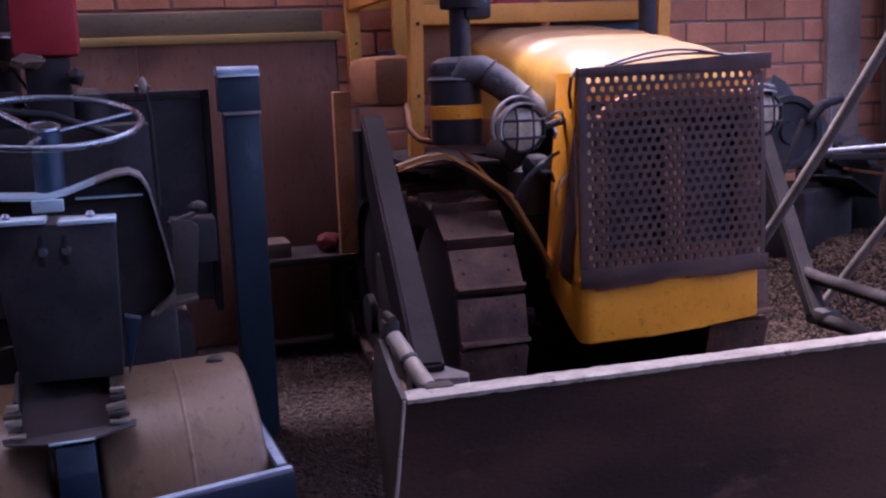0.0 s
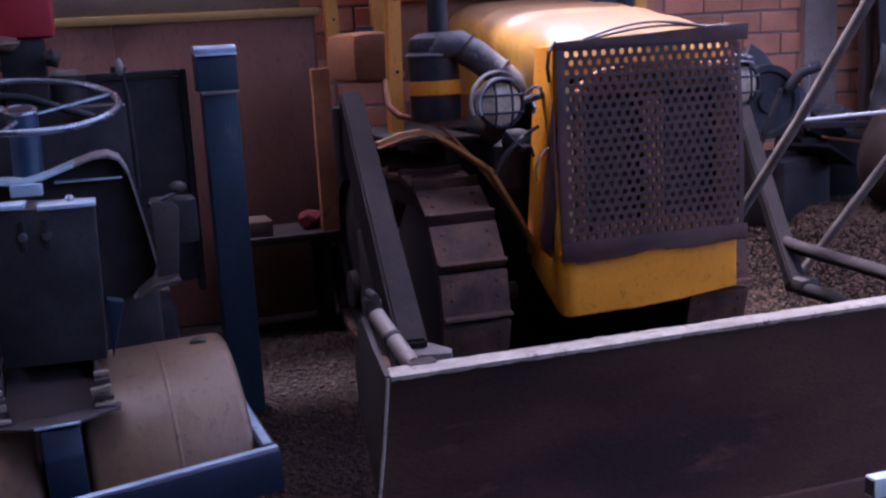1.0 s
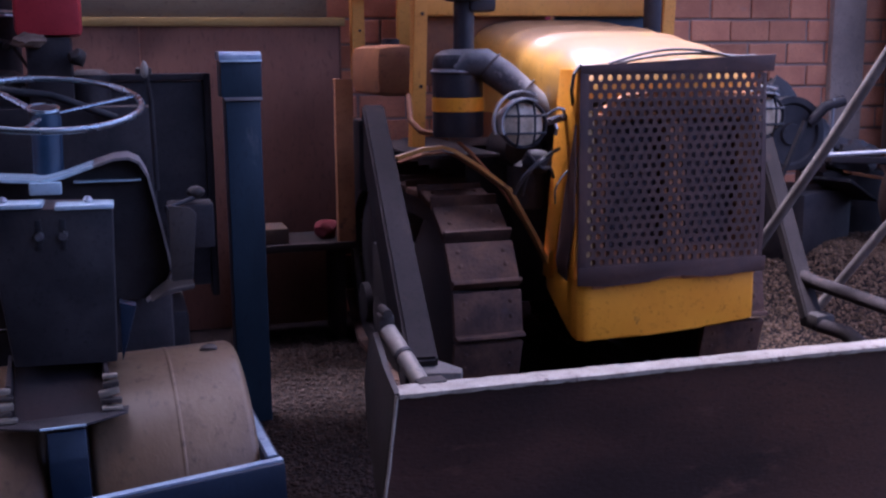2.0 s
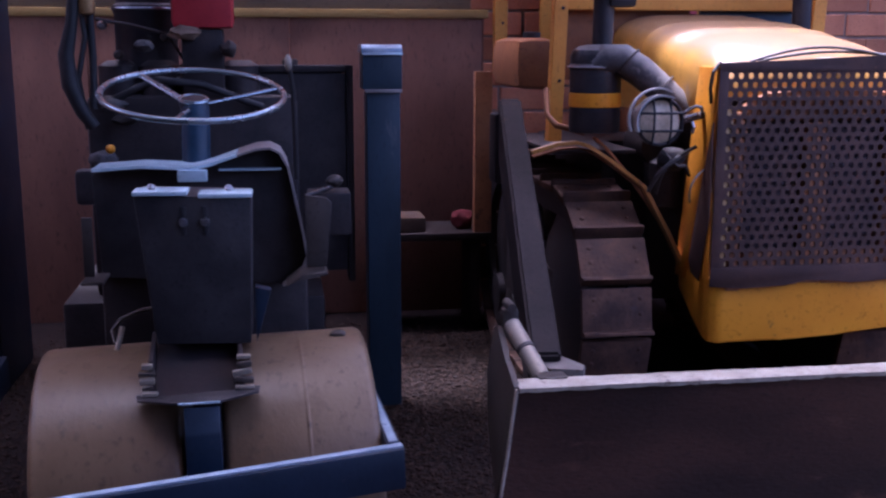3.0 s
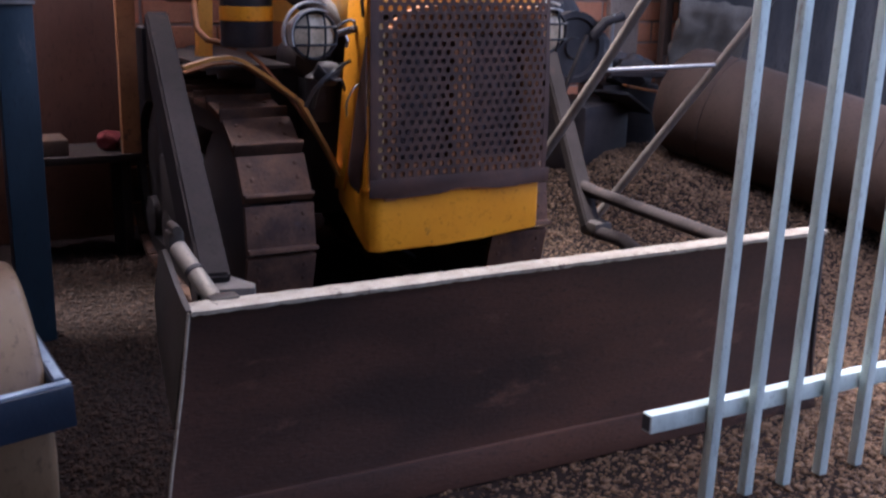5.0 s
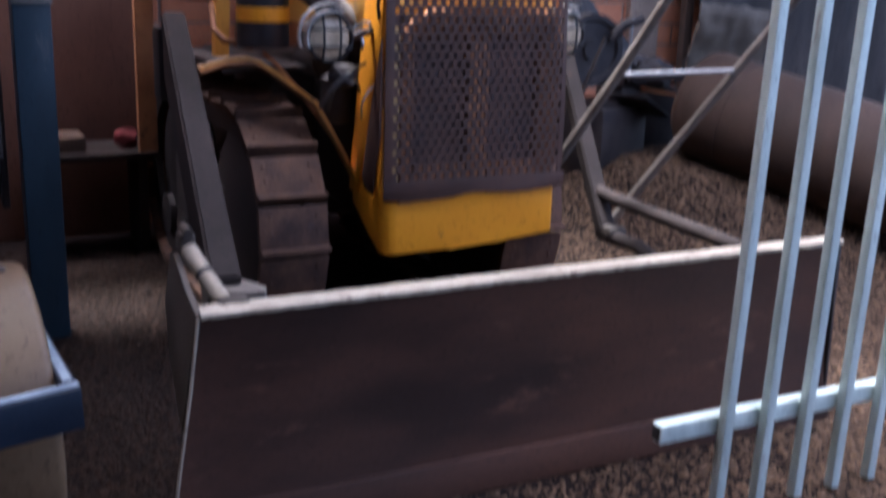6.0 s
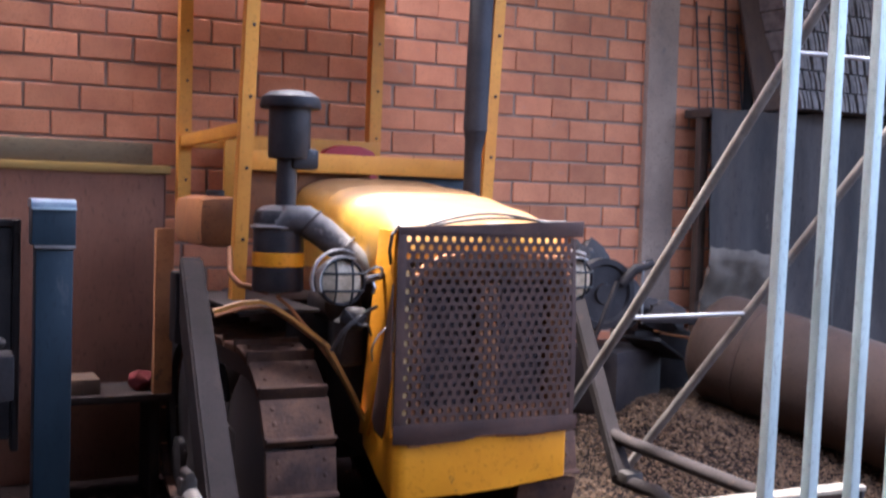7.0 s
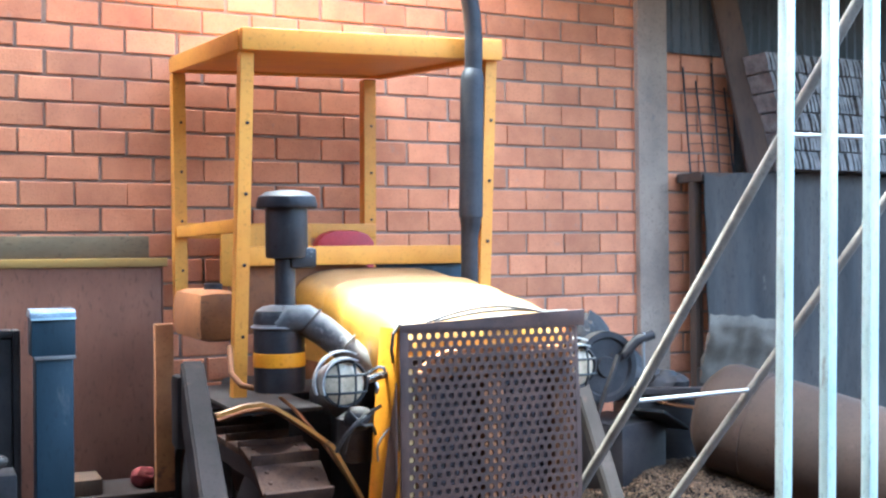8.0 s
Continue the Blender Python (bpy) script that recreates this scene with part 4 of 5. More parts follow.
part("box_bracket", box(0.10, 0.24, 2.42, 2.86, 0.69, 0.75, 0.006), SOOT, roller)
part("box_wing", prism([(0.287, 0.655), (0.323, 0.78), (0.287, 0.79)], "y", 2.32, 2.36, 0.003), DARKBLUE, roller)

# rounded hood and its edge strips, with light from above painted in
HOOD = [(-0.125, 0.72), (-0.14, 0.99), (-0.125, 1.012), (0.0, 1.02), (0.12, 1.012), (0.17, 1.022), (0.24, 1.046), (0.29, 1.062), (0.325, 1.065), (0.352, 1.052), (0.370, 1.018), (0.386, 0.94), (0.402, 0.86), (0.418, 0.765), (0.405, 0.735), (0.35, 0.69)]
bm = prism(HOOD, "y", 2.80, 3.42, 0.004)
for v in bm.verts:
    v.co.z -= 0.22 * max(0.0, v.co.y - 2.82)
hood = part("hood", bm, PANEL, roller, "dark rounded engine hood")
part("hood_edge", strip([(x, 2.79, z + 0.006) for x, z in HOOD[2:7]], 0.15, 0.008), SKYGLINT, hood, "pale hood edge, sky light painted in")
part("hood_edge", strip([(x, 2.83, z + 0.003) for x, z in HOOD[6:11]], 0.19, 0.006), LITEDGE, hood, "grey-brown hood shoulder, top light painted in")
part("hood_edge", strip([(x + 0.002, 2.80, z) for x, z in HOOD[10:]], 0.075, 0.006), LITEDGE, hood)
part("hood_shelf", box(0.19, 0.355, 2.765, 2.80, 1.006, 1.011, 0.002), SKYGLINT, hood)
part("foot_plate", prism([(0.415, 0.752), (0.468, 0.755), (0.484, 0.925), (0.47, 0.94), (0.415, 0.948)], "y", 2.695, 2.705, 0.003), ARM, roller)
part("foot_plate", prism([(0.36, 0.715), (0.40, 0.744), (0.468, 0.752), (0.468, 0.742), (0.40, 0.732)], "y", 2.64, 2.76, 0.002), ARM, roller)
part("foot_plate", box(-0.155, -0.128, 2.695, 2.705, 0.745, 0.90, 0.003), ARM, roller)
part("foot_plate", box(-0.155, -0.10, 2.64, 2.76, 0.734, 0.742, 0.002), ARM, roller)
part("pedal", rough_lump((0.528, 3.40, 0.895), (0.030, 0.03, 0.022), 5, 0.15, level=2), ARM, roller)
part("pedal_rod", tube([(0.43, 3.30, 0.86), (0.50, 3.36, 0.875), (0.528, 3.40, 0.88)], 0.008, 8), PANEL, roller)
part("brake_hose", tube([(0.07, 2.42, 0.725), (0.02, 2.41, 0.722), (-0.025, 2.40, 0.705), (-0.045, 2.39, 0.68), (-0.038, 2.37, 0.655)], 0.0055, 8), ARM, roller)
part("brake_rod", tube([(-0.016, 2.35, 0.70), (-0.022, 2.34, 0.672), (-0.030, 2.33, 0.65)], 0.006, 8), LUG, roller, "pale bent rod")
part("axle_body", box(-0.14, 0.42, 2.85, 3.6, 0.35, 0.74, 0.02), SOOT, roller)

# steering column and wheel
part("steering_column", tube([(0.125, 2.84, 0.80), (0.128, 2.90, 1.17)], 0.038, 20), BLUE, roller, "blue steering column")
part("column_collar", box(0.090, 0.165, 2.69, 2.72, 0.988, 1.018, 0.004), SKYGLINT, roller)
TILT = Matrix.Translation((0.124, 2.90, 1.203)) @ Matrix.Rotation(radians(2.0), 4, "Y") @ Matrix.Rotation(radians(13.6), 4, "X")
bm = tube([(0.245 * math.cos(a), 0.245 * math.sin(a), 0) for a in (2 * math.pi * k / 64 for k in range(65))], 0.0088, 12)
bm.transform(TILT)
wheel = part("steering_wheel", bm, WHEELSTEEL, roller, "bare pale steel steering wheel")
for ang in (132, 20, 262):
    a = radians(ang)
    bm = tube([(0.03 * math.cos(a), 0.03 * math.sin(a), -0.03), (0.245 * math.cos(a), 0.245 * math.sin(a), 0)], 0.0042 if ang != 132 else 0.0062, 10, wide=1.6)
    bm.transform(TILT)
    part("spoke", bm, WHEELSTEEL, wheel)
bm = lathe([(0.02, -0.06), (0.036, -0.05), (0.04, -0.02), (0.034, -0.012), (0.015, -0.010)], (0, 0, 0), "z", 24)
bm.transform(TILT)
part("hub", bm, PANEL, wheel)
bm = tube([(0.037 * math.cos(a), 0.037 * math.sin(a), -0.015) for a in (2 * math.pi * k / 24 for k in range(25))], 0.006, 8)
bm.transform(TILT)
part("hub_ring", bm, WHEELSTEEL, wheel)
lever = part("lever", tube([(0.40, 3.02, 0.95), (0.395, 2.98, 1.2), (0.385, 2.96, 1.28)], 0.007, 8), PANEL, roller)
part("lever_knob", rough_lump((0.382, 2.955, 1.285), (0.011, 0.011, 0.024), 2, 0.08, level=2), LUG, lever)

# ---- blue post behind the roller ----
post = thing("steel_post", "square blue steel post with a bright capped top", "post", 0.705, 3.76, 0.0)
part("lower_tube", box(0.664, 0.784, 3.712, 3.83, 0.0, 1.180, 0.006), POSTBLUE, post)
part("upper_sleeve", box(0.650, 0.790, 3.70, 3.84, 1.180, 1.306, 0.006), POSTBLUE, post)
part("cap", prism([(3.692, 1.307), (3.846, 1.307), (3.842, 1.322), (3.825, 1.336), (3.715, 1.336), (3.696, 1.324)], "x", 0.646, 0.790, 0.004), LITBLUE, post, "scuffed grey-blue cap with a folded lip, top light painted in")
# thin pale bar paints the glint along the sleeve's top
part("sleeve_edge", box(0.647, 0.791, 3.688, 3.699, 1.300, 1.307, 0.002), SKYGLINT, post, "bright edge, a painted glint")
part("sleeve_edge", box(0.657, 0.790, 3.698, 3.711, 1.168, 1.180, 0.003), LITEDGE, post)

# ---- old engine behind the roller ----
engine = thing("stationary_engine", "dark oily old engine standing behind the roller", "engine", 0.0, 3.9, 0.0)
part("engine_body", box(-0.30, 0.42, 3.72, 4.25, 0.45, 1.16, 0.03), SOOT, engine)
part("skid", box(-0.40, 0.50, 3.62, 4.35, 0.0, 0.46, 0.02), SOOT, engine)
for k in range(4):
    part("cylinder_head", lathe([(0.05, 1.15), (0.07, 1.16), (0.07, 1.26), (0.04, 1.28)], (-0.2 + 0.14 * k, 3.85, 0), "z", 20), SOOT, engine)
part("air_drum", lathe([(0.05, 1.20), (0.11, 1.22), (0.11, 1.44), (0.115, 1.45), (0.115, 1.47), (0.10, 1.48), (0.10, 1.62), (0.05, 1.64)], (-0.11, 3.95, 0), "z", 28), BLACKPAINT, engine, "black drum with bright rim")
part("drum_rim", tube([(-0.11 + 0.117 * math.cos(a), 3.95 + 0.117 * math.sin(a), 1.46) for a in (2 * math.pi * k / 32 for k in range(33))], 0.005, 8), CHROME, engine)
part("hose", tube([(-0.292, 3.66, 1.72), (-0.296, 3.65, 1.55), (-0.315, 3.64, 1.40), (-0.338, 3.64, 1.30), (-0.330, 3.64, 1.20), (-0.296, 3.65, 1.11), (-0.262, 3.66, 1.06)], [0.018, 0.020, 0.020, 0.026, 0.028, 0.024, 0.02], 12), TARP, engine)
part("hose", tube([(-0.262, 3.69, 1.70), (-0.262, 3.69, 1.42), (-0.258, 3.68, 1.28), (-0.262, 3.67, 1.12)], 0.013, 10), TARP, engine)
part("fuel_filter", lathe([(0.012, 1.43), (0.026, 1.435), (0.028, 1.45), (0.028, 1.53), (0.020, 1.545)], (-0.266, 3.655, 0), "z", 18), BRASS, engine, "dull tan fuel filter bowl")
part("hose", tube([(-0.20, 3.68, 1.15), (-0.05, 3.64, 1.22), (0.10, 3.66, 1.20), (0.3, 3.70, 1.12)], 0.013, 12), TARP, engine)
for k, (x, z, sx, sz) in enumerate(((-0.20, 1.135, 0.045, 0.022), (-0.16, 1.085, 0.05, 0.018), (-0.09, 1.33, 0.035, 0.02), (0.19, 1.32, 0.03, 0.03), (-0.24, 0.95, 0.05, 0.03))):
    part("casting", rough_lump((x, 3.67, z), (sx, 0.03, sz), 40 + k, 0.35, level=2), ARM if k % 2 else DUSTRUBBER, engine)
part("valve", rough_lump((-0.215, 3.66, 0.985), (0.016, 0.016, 0.016), 4, 0.1, level=2), YELLOW, engine, "small yellow brass valve")
part("linkage", box(-0.33, -0.16, 3.60, 3.68, 0.80, 0.92, 0.02), DARKSTEEL, engine)
# radiator and clutter at the engine's end
core = part("engine_radiator", box(0.24, 0.60, 3.84, 3.93, 0.50, 1.235, 0.012), SOOT, engine, "dark engine radiator")
part("radiator_frame", box(0.215, 0.24, 3.83, 3.94, 0.46, 1.262, 0.006), SOOT, core)
part("radiator_frame", box(0.60, 0.625, 3.83, 3.94, 0.46, 1.262, 0.006), SOOT, core)
part("radiator_frame", box(0.24, 0.60, 3.83, 3.94, 1.237, 1.262, 0.006), SOOT, core)
part("filler", lathe([(0.02, 1.260), (0.028, 1.262), (0.028, 1.280), (0.02, 1.285)], (0.40, 3.885, 0), "z", 14), ARM, core)
for k, (x, z) in enumerate(((-0.24, 1.40), (-0.03, 1.36), (0.02, 1.22), (-0.19, 1.30))):
    part("fitting", lathe([(0.010, -0.03), (0.016, -0.02), (0.016, 0.01), (0.009, 0.02)], (x, 3.80, z), "y", 12), ARM if k % 2 else CHROME, engine)
part("fuel_line", tube([(-0.26, 3.80, 1.42), (-0.14, 3.76, 1.40), (-0.02, 3.78, 1.37), (0.05, 3.80, 1.25), (0.16, 3.80, 1.22)], 0.006, 8), ARM, engine)
part("fuel_line", tube([(-0.30, 3.70, 1.52), (-0.28, 3.68, 1.36), (-0.31, 3.68, 1.22), (-0.29, 3.70, 1.05)], 0.010, 8), TARP, engine)
part("toolbox", box(0.44, 0.58, 3.36, 3.50, 0.72, 0.86, 0.008), SOOT, roller, "small dark steel toolbox")
can = thing("fuel_can", "red plastic fuel can on the old engine", "fuel can", 0.1, 3.78, 1.39)
part("can_body", box(0.0, 0.207, 3.70, 3.86, 1.388, 1.66, 0.025), RED, can)
part("can_neck", lathe([(0.02, 1.655), (0.025, 1.66), (0.025, 1.70), (0.018, 1.705)], (0.15, 3.78, 0), "z", 16), TARP, can)
solid("brown_rag", rough_lump((0.045, 3.695, 1.372), (0.05, 0.03, 0.024), 17, 0.5), DULLTAN, "crumpled tan rag tucked under the red fuel can", "rag")
part("can_stand", box(0.03, 0.17, 3.72, 3.86, 1.15, 1.387, 0.01), SOOT, engine)

# ---- boards along the brick wall ----
boards = thing("board_partition", "brown painted boards with a yellowish timber top rail before the brick wall", "partition", 0.0, 5.15, 0.0)
x = -2.4
k = 0
while x < 1.36:
    w = min(0.94, 1.37 - x)
    part("board", box(x, x + w - 0.003, 5.17, 5.20 - 0.004 * (k % 2), 0.0, 1.47, 0.004), BOARD, boards)
    x += 0.94
    k += 1
rail = part("top_rail", box(-2.4, 1.30, 5.165, 5.205, 1.505, 1.61, 0.006), GREYWOOD, boards, "grey-brown dusty timber rail")
part("rail_edge", box(-2.4, 1.385, 5.15, 5.20, 1.462, 1.503, 0.006), OLIVE, rail, "thin yellow painted strip")
locker = thing("steel_locker", "tall dark blue steel locker beyond the old engine", "locker", -0.92, 4.3, 0.0)
part("body", box(-1.20, -0.715, 4.05, 4.55, 0.0, 2.3, 0.012), DARKBLUE, locker)
for x0, x1 in ((-1.19, -0.96), (-0.95, -0.725)):
    leaf = part("door", box(x0, x1, 4.035, 4.049, 0.06, 2.24, 0.004), DARKBLUE, locker)
    part("handle", box(x1 - 0.04, x1 - 0.025, 4.018, 4.034, 1.0, 1.14, 0.004), DARKSTEEL, leaf)

# ---- galvanised gate panel ----
gate = thing("gate_panel", "galvanised steel gate panel of upright square tubes", "gate", 2.4, 1.75, 0.0)
bar_mesh = mesh_of("upright", box(-0.0136, 0.0136, -0.0136, 0.0136, 0.015, 2.36, 0.0025), GALV)
for k in range(7):
    ob = new("upright", bar_mesh)
    ob.parent = gate
    ob.matrix_local = Matrix.Translation((2.066 + 0.1337 * k - 2.4, 0.022, 0)) @ pose(0, 0, 0, 0.0, 1.4, 0)
part("rail", box(1.887, 2.96, 1.789, 1.823, 0.234, 0.282, 0.003), GALV, gate, "bottom rail with an open end")
part("rail", box(1.98, 3.0, 1.789, 1.823, 2.27, 2.32, 0.003), GALV, gate)
# black plate on the solid rail's end paints the shade inside a tube
part("rail_bore", box(1.884, 1.889, 1.793, 1.819, 0.239, 0.277, 0.0), TARP, gate)

# ---- leaning tube frame ----
stand = thing("tube_frame", "leaning frame of grey steel tubes with thin cross rungs", "scaffold frame", 2.9, 3.0, 0.3)
RUN = Vector((0.235, -0.53, 0.93))
A1, B1 = Vector((2.665, 3.15, 0.960)), Vector((3.222, 3.15, 0.968))
RUN_B = Vector((0.34, -0.55, 0.93))
part("stile", tube([A1 - Vector((0.31, -0.50, 0.93)) * 0.62, A1, A1 + RUN * 1.55], 0.0185, 14), STILE, stand)
part("stile", tube([B1 - RUN_B * 0.80, B1 + RUN_B * 1.5], 0.0175, 14), STILE, stand)
for f in (0.0, 1.0):
    part("rung", tube([A1 + RUN * f, B1 + RUN_B * f], 0.0078, 10), DULLTUBE, stand)

# ---- rusty tank and clutter by the wall ----
tank = thing("rusty_tank", "long rusty steel tank lying down the gravel slope", "tank", 4.2, 3.3, 0.25)
T0, T1 = Vector((3.90, 4.14, 0.695)), Vector((4.62, 2.43, 0.285))
along = (T1 - T0).normalized()
part("shell", tube([T0 - along * 0.07, T0 - along * 0.05, T0, T0 + along * 0.05, T1, T1 + along * 0.05, T1 + along * 0.07], [0.05, 0.20, 0.255, 0.27, 0.27, 0.24, 0.05], 48), RUSTTANK, tank)
for f in (0.12, 0.55):
    c = T0.lerp(T1, f)
    part("hoop", tube([c - along * 0.012, c - along * 0.01, c + along * 0.01, c + along * 0.012], [0.271, 0.275, 0.275, 0.271], 48, cap=False), RUSTTANK, tank)
slab = bmesh.new()
bmesh.ops.create_grid(slab, x_segments=22, y_segments=16, size=0.5)
for v in slab.verts:
    u, w = v.co.x, v.co.y
    droop = 0.022 * noise.noise(Vector((u * 3, w * 3, 1))) + 0.004 * noise.noise(Vector((u * 14, w * 14, 4)))
    v.co = Vector((4.36 + 0.50 * u - 0.09 * w + 0.03 * noise.noise(Vector((0, w * 6, 9))), 4.50 - 0.20 * w + droop, 0.985 + 0.34 * w - 0.05 * u + 0.03 * noise.noise(Vector((u * 6, 0, 3)))))
bmesh.ops.solidify(slab, geom=list(slab.faces), thickness=0.05)
sheet = solid("scrap_sheet", slab, SACK, "dented grey-brown metal sheet leaning behind the tank", "metal sheet")
part("prop", box(4.2, 4.62, 4.58, 4.70, 0.3, 0.86, 0.02), TARP, sheet)
scrap = thing("scrap_machine", "heap of dark oily scrap machinery on the gravel", "scrap", 3.6, 4.5, 0.3)
part("gear_case", box(3.34, 3.72, 4.32, 4.72, 0.30, 0.66, 0.05, turn=Matrix.Rotation(0.3, 4, "Z")), SOOT, scrap)
part("flywheel", lathe([(0.04, -0.03), (0.05, -0.03), (0.055, -0.015), (0.14, -0.015), (0.15, -0.03), (0.18, -0.03), (0.18, 0.03), (0.04, 0.03)], (3.42, 4.45, 0.93), "y"), SOOT, scrap, "black iron flywheel")
for k, (x, y, z, sx, sy, sz) in enumerate(((3.46, 4.66, 0.92, 0.17, 0.14, 0.24), (3.62, 4.60, 0.86, 0.12, 0.12, 0.15), (3.36, 4.58, 1.02, 0.08, 0.10, 0.16), (3.84, 4.52, 0.80, 0.14, 0.12, 0.10))):
    part("housing", rough_lump((x, y, z), (sx, sy, sz), 12 + 5 * k, 0.5, level=3), SOOT, scrap)
part("pipe_stub", tube([(3.52, 4.42, 0.98), (3.57, 4.38, 1.06), (3.66, 4.36, 1.09)], 0.026, 12), SOOT, scrap)
part("bracket", bar((3.30, 4.36, 0.66), (3.42, 4.32, 1.00), 0.05, 0.012, 0.002), DARKSTEEL, scrap)
part("bracket", bar((3.70, 4.36, 0.74), (3.92, 4.30, 0.70), 0.10, 0.012, 0.002), DULLORANGE, scrap, "rusty brown bracket")
part("cover_sheet", bar((3.56, 4.30, 0.72), (3.80, 4.40, 0.60), 0.22, 0.015, 0.004), PANEL, scrap, "dull grey cover sheet")
part("plank", bar((3.50, 4.28, 0.82), (4.06, 4.36, 0.78), 0.10, 0.03, 0.005), DARKWOOD, scrap, "dark old plank")
part("sump", box(3.70, 4.05, 4.45, 4.85, 0.34, 0.74, 0.06, turn=Matrix.Rotation(-0.25, 4, "Z")), SOOT, scrap)
part("lever", tube([(3.62, 4.38, 0.78), (3.60, 4.36, 1.02), (3.605, 4.36, 1.10)], 0.007, 8), DULLTUBE, scrap)
bench = thing("low_bench", "dark low timber bench before the boards", "bench", 1.05, 4.9, 0.0)
part("bench_top", box(0.80, 1.32, 4.72, 5.08, 0.44, 0.475, 0.006), DARKWOOD, bench)
for x in (0.86, 1.26):
    part("bench_leg", box(x - 0.02, x + 0.02, 4.76, 5.04, 0.0, 0.44, 0.006), DARKWOOD, bench)
solid("loose_brick", box(0.90, 1.02, 4.76, 4.97, 0.476, 0.545, 0.006), BROWNWOOD, "dim brown loose brick lying on the bench", "brick")
solid("red_rag", rough_lump((1.21, 4.85, 0.522), (0.055, 0.06, 0.048), 31, 0.3), DULLRED, "crumpled dull red rag on the bench", "rag")

# ---- dark storage beyond the pillar ----
shelf = thing("storage_rack", "dark rack covered with black tarpaulin beside the wall", "rack", 5.2, 5.0, 0.0)
bm = bmesh.new()
cloth = []
for i in range(60):
    x = 4.52 + 2.4 * i / 59
    cloth.append([])
    for j in range(16):
        z = 1.98 - 1.75 * j / 15
        fold = 0.05 * noise.noise(Vector((x * 5.0, z * 0.7, 2))) + 0.025 * noise.noise(Vector((x * 13.0, z * 1.5, 7)))
        cloth[-1].append((x + 0.03 * noise.noise(Vector((x * 3, z * 3, 1))), 4.98 + fold * (0.4 + 0.08 * j), z + (0.05 * noise.noise(Vector((x * 4, 0, 0))) if j == 0 else 0)))
vs = [[bm.verts.new(c) for c in row] for row in cloth]
bk = [[bm.verts.new((c[0], c[1] + 0.012, c[2])) for c in row] for row in cloth]
for i in range(59):
    for j in range(15):
        bm.faces.new((vs[i][j], vs[i + 1][j], vs[i + 1][j + 1], vs[i][j + 1]))
        bm.faces.new((bk[i][j], bk[i][j + 1], bk[i + 1][j + 1], bk[i + 1][j]))
part("hanging_sheet", bm, RAG, shelf, "dark dusty sheet hanging in folds")
part("rack_top", box(4.52, 6.92, 5.02, 5.26, 1.93, 1.985, 0.01), BROWNWOOD, shelf)
for x in (4.56, 5.7, 6.85):
    part("rack_leg", box(x - 0.03, x + 0.03, 5.10, 5.16, 0.2, 1.93, 0.008), BROWNWOOD, shelf)
cage = thing("rebar_cage", "rusty reinforcing rods tied with wire, leaning on the brick wall", "rebar cage", 4.78, 5.24, 1.99)
for x0, x1, top in ((4.60, 4.60, 2.66), (4.70, 4.715, 2.58), (4.825, 4.83, 2.70), (4.925, 4.94, 2.55)):
    part("rod", tube([(x1, 5.22, 1.987), (x0, 5.285, top)], 0.006, 8), DARKSTEEL, cage)
for k in range(5):
    z = 2.06 + 0.115 * k
    y = 5.222 + 0.093 * (z - 1.987)
    part("rung", tube([(4.585 + 0.01 * (k % 2), y, z), (4.76, y - 0.008, z + 0.012), (4.945, y, z - 0.006)], 0.0032, 6), DARKSTEEL, cage)
solid("leaning_beam", bar((4.99, 5.04, 1.99), (4.765, 5.18, 3.38), 0.08, 0.15, 0.008), BROWNWOOD, "dark timber beam leaning on the wall", "beam")
tiles = thing("tile_stack", "stack of weathered ribbed clay tiles", "tiles", 5.8, 4.93, 1.99)
tm = mesh_of("tile", prism([(-0.010, 0), (0.010, 0), (0.014, 0.055), (0.010, 0.112), (-0.010, 0.112), (-0.005, 0.055)], "y", -0.1, 0.1, 0.0), CLAY)
rng = random.Random(4)
for i in range(49):
    for j in range(6):
        ob = new("tile", tm)
        ob.parent = tiles
        ob.matrix_local = Matrix.Translation((-0.90 + 0.031 * i + 0.006 * rng.random() + 0.034 * (5 - j), 0.02 * rng.random(), 0.012 + 0.118 * j)) @ pose(0, 0, 0, 0, -20 + 7 * rng.random(), 0)
part("backing", box(5.02, 6.9, 5.05, 5.22, 1.99, 2.66, 0.01), TARP, tiles)
lean = thing("back_panel", "dark grey corrugated sheet panel over the stored tiles", "sheet panel", 5.9, 5.24, 2.6, kind="structure")
wave = [(4.98 + 0.019 * k, 5.262 + 0.009 * math.sin(k * math.pi / 2)) for k in range(112)]
part("corrugated_sheet", prism(wave + [(x, y + 0.004) for x, y in wave[::-1]], "z", 1.99, 3.39, 0), SLATE, lean)
# added sheet, standing in for the duller stretch of wall above the rods
wave = [(4.42 + 0.019 * k, 5.262 + 0.009 * math.sin(k * math.pi / 2)) for k in range(29)]
part("corrugated_sheet", prism(wave + [(x, y + 0.004) for x, y in wave[::-1]], "z", 2.74, 3.39, 0), SLATE, lean)

# added unseen sheets shaping the light, open to sky above bulldozer and way in
solid("roof_1", box(-2.6, 1.35, 2.36, 4.70, 3.4, 3.44, 0), SHADESHEET, "unseen grey sheet added to shade the roller's side of the yard", "roof", "structure")
solid("roof_2", box(1.352, 2.85, 2.1, 3.25, 3.4, 3.44, 0), SHADESHEET, "unseen narrow grey sheet added to keep the sun off the blade", "roof", "structure")
solid("roof_3", box(2.75, 3.348, 3.26, 5.0, 3.4, 3.44, 0), SHADESHEET, "unseen grey sheet added to shade the gravel beside the opening", "roof", "structure")
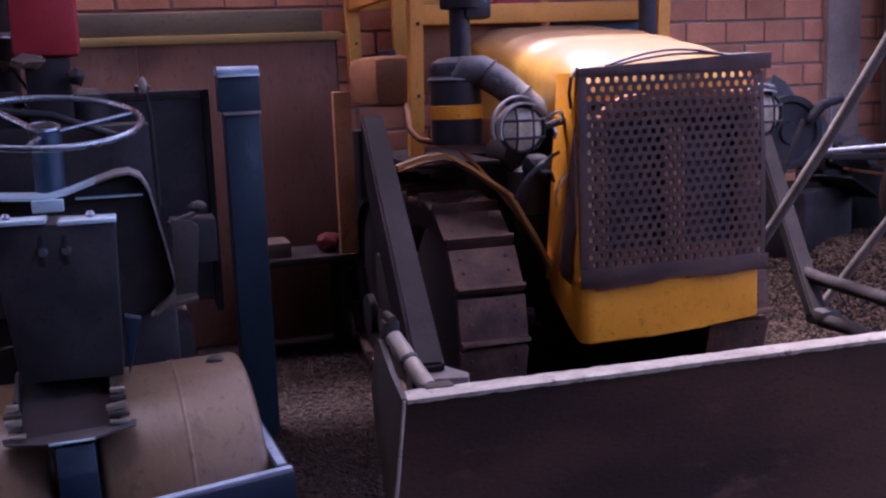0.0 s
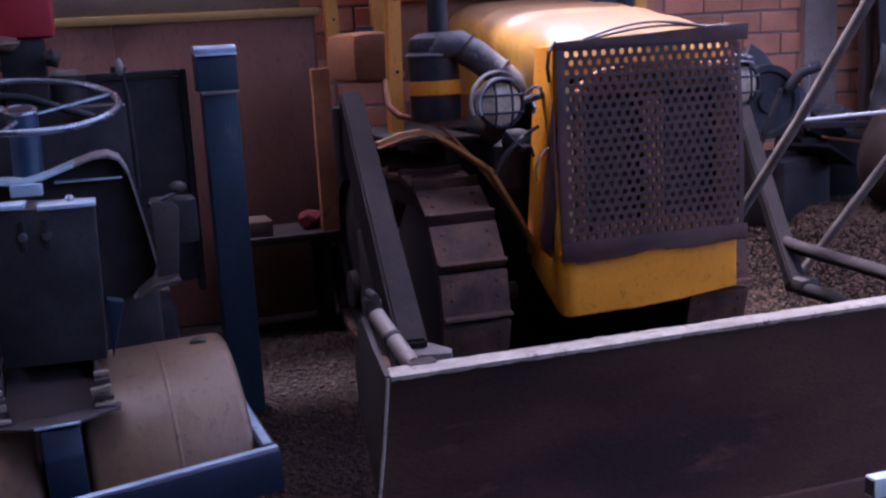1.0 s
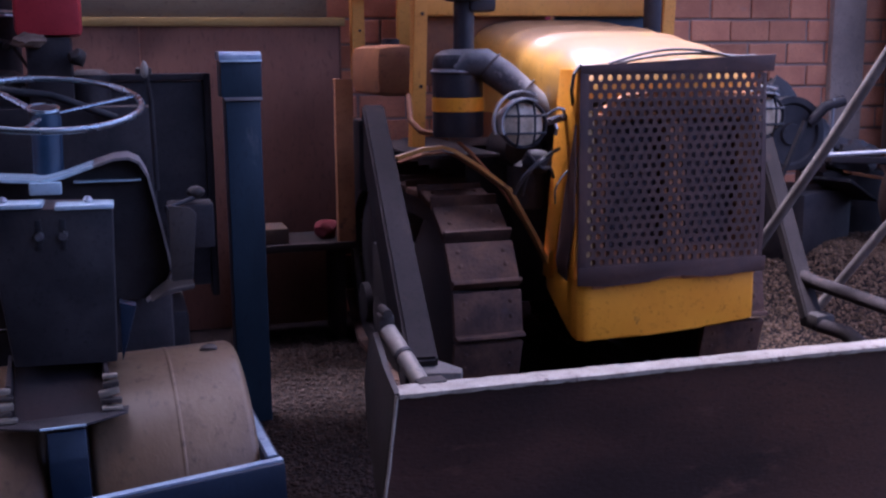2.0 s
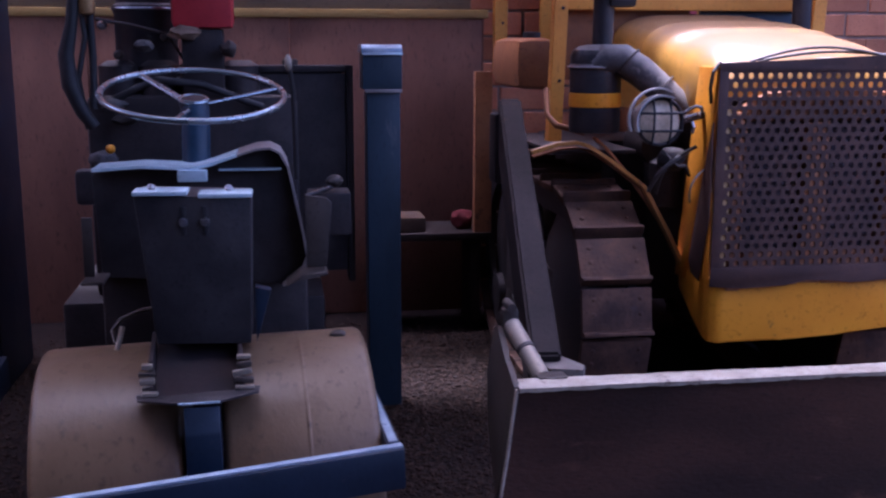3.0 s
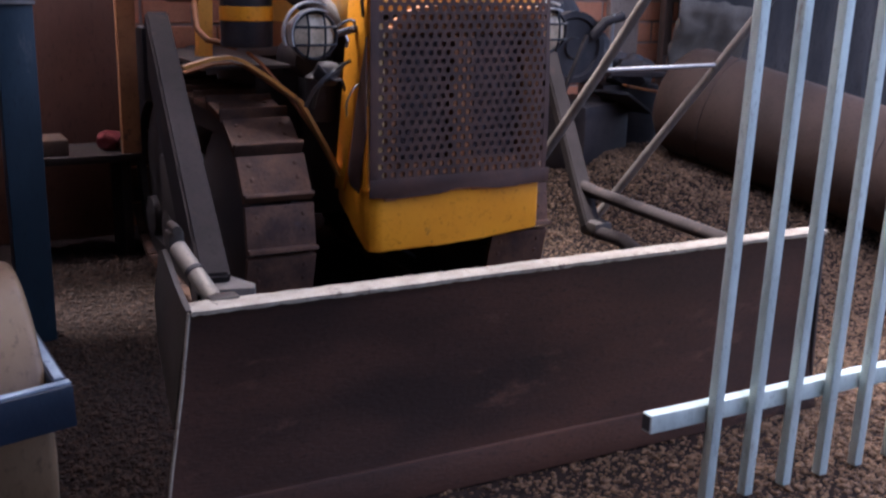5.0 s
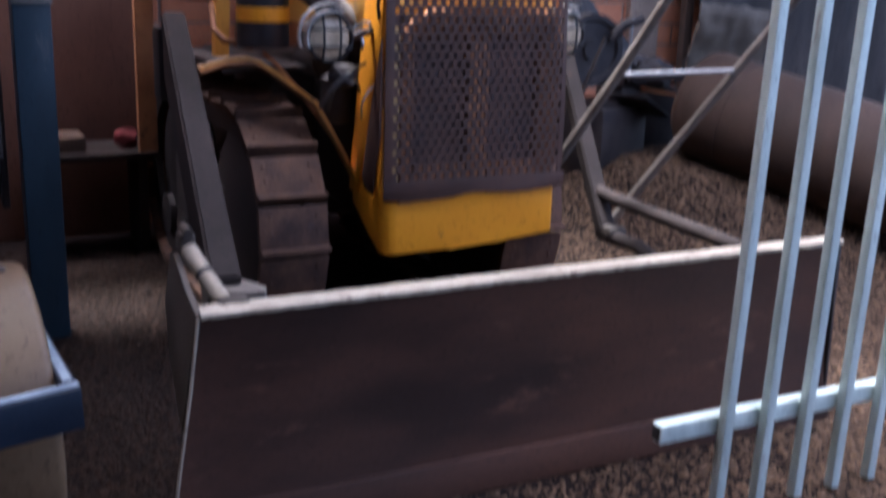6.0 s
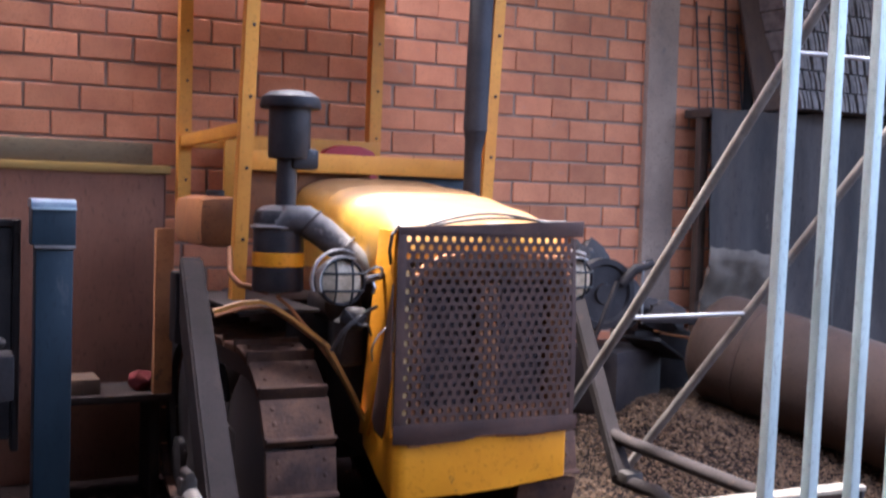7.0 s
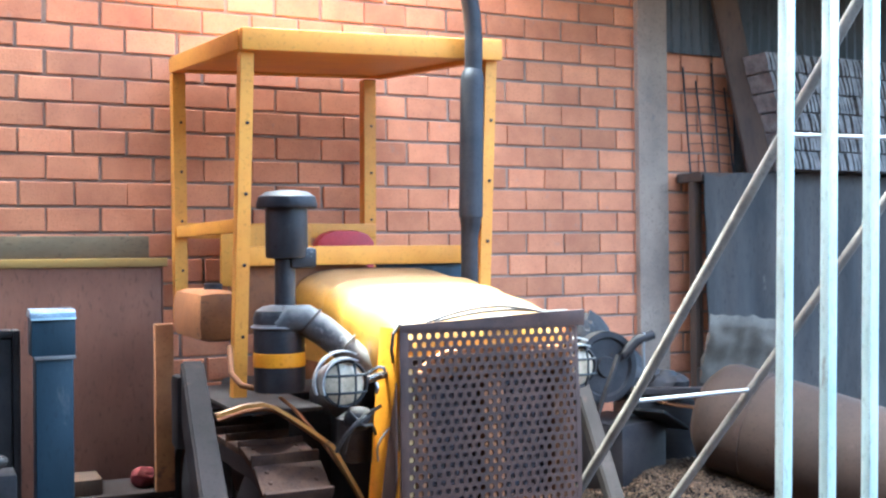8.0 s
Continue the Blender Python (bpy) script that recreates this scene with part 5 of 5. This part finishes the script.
solid("roof_4", box(3.35, 8.0, 3.0, 5.6, 3.4, 3.44, 0), SHADESHEET, "unseen grey sheet added to shade the stored scrap", "roof", "structure")
solid("roof_5", box(-6.2, 2.1, -6.2, 1.68, 3.44, 3.48, 0), SHADESHEET, "unseen grey sheet added to shade the way in", "roof", "structure")
solid("roof_6", box(0.95, 1.35, 4.702, 5.2, 3.4, 3.44, 0), SHADESHEET, "unseen small grey sheet added to shade the floor by the brick wall", "roof", "structure")
solid("roof_7", box(-6.2, 1.35, 1.682, 2.10, 3.44, 3.48, 0), SHADESHEET, "unseen narrow grey sheet added to narrow the slot of light", "roof", "structure")

# ---- bricks of the wall ----
BW, BH, Z0, X0 = 0.25, 0.125, 1.627, 0.72
rng = random.Random(11)
meshes = []
for k in range(5):
    bm = box(-0.1192 + 0.002 * rng.random(), 0.1192 - 0.002 * rng.random(), -0.004, 0.02, -0.0562 + 0.0015 * rng.random(), 0.0562 - 0.0015 * rng.random(), 0)
    for v in bm.verts:
        v.co += Vector((rng.uniform(-1, 1), 0, rng.uniform(-1, 1))) * 0.002
    bmesh.ops.bevel(bm, geom=[e for e in bm.edges if all(v.co.y < 0.01 for v in e.verts)], offset=0.0035, segments=1, affect="EDGES")
    meshes.append(mesh_of("brick", bm, BRICK, smooth=False))
rest_v, rest_f = [], []
for row in range(-13, 21):
    for col in range(-14, 28):
        x = X0 + BW * (col + (0.5 if row % 2 else 0.0)) + rng.uniform(-0.006, 0.006)
        z = Z0 + BH * (row + 0.5)
        if z < 0.06 or x < -2.5 or x > 7.2:
            continue
        y = WALL_Y + rng.uniform(-0.003, 0.003)
        me = rng.choice(meshes)
        if -0.1 < x < 4.05 and (11 if x < 1.3 else 9) * BH < z < 2.95:
            ob = new("brick", me)
            ob.parent = wall
            ob.location = (x, y - WALL_Y, z)
        else:
            n = len(rest_v)
            rest_v += [(v.co.x + x, v.co.y + y, v.co.z + z) for v in me.vertices]
            rest_f += [[i + n for i in p.vertices] for p in me.polygons]
me = bpy.data.meshes.new("bricks")
me.from_pydata(rest_v, [], rest_f)
me.materials.append(BRICK)
ob = new("bricks", me)
ob.parent = wall
ob.location = (0, -WALL_Y, 0)
tagged(ob, "further red bricks of the wall", kind="stuff")
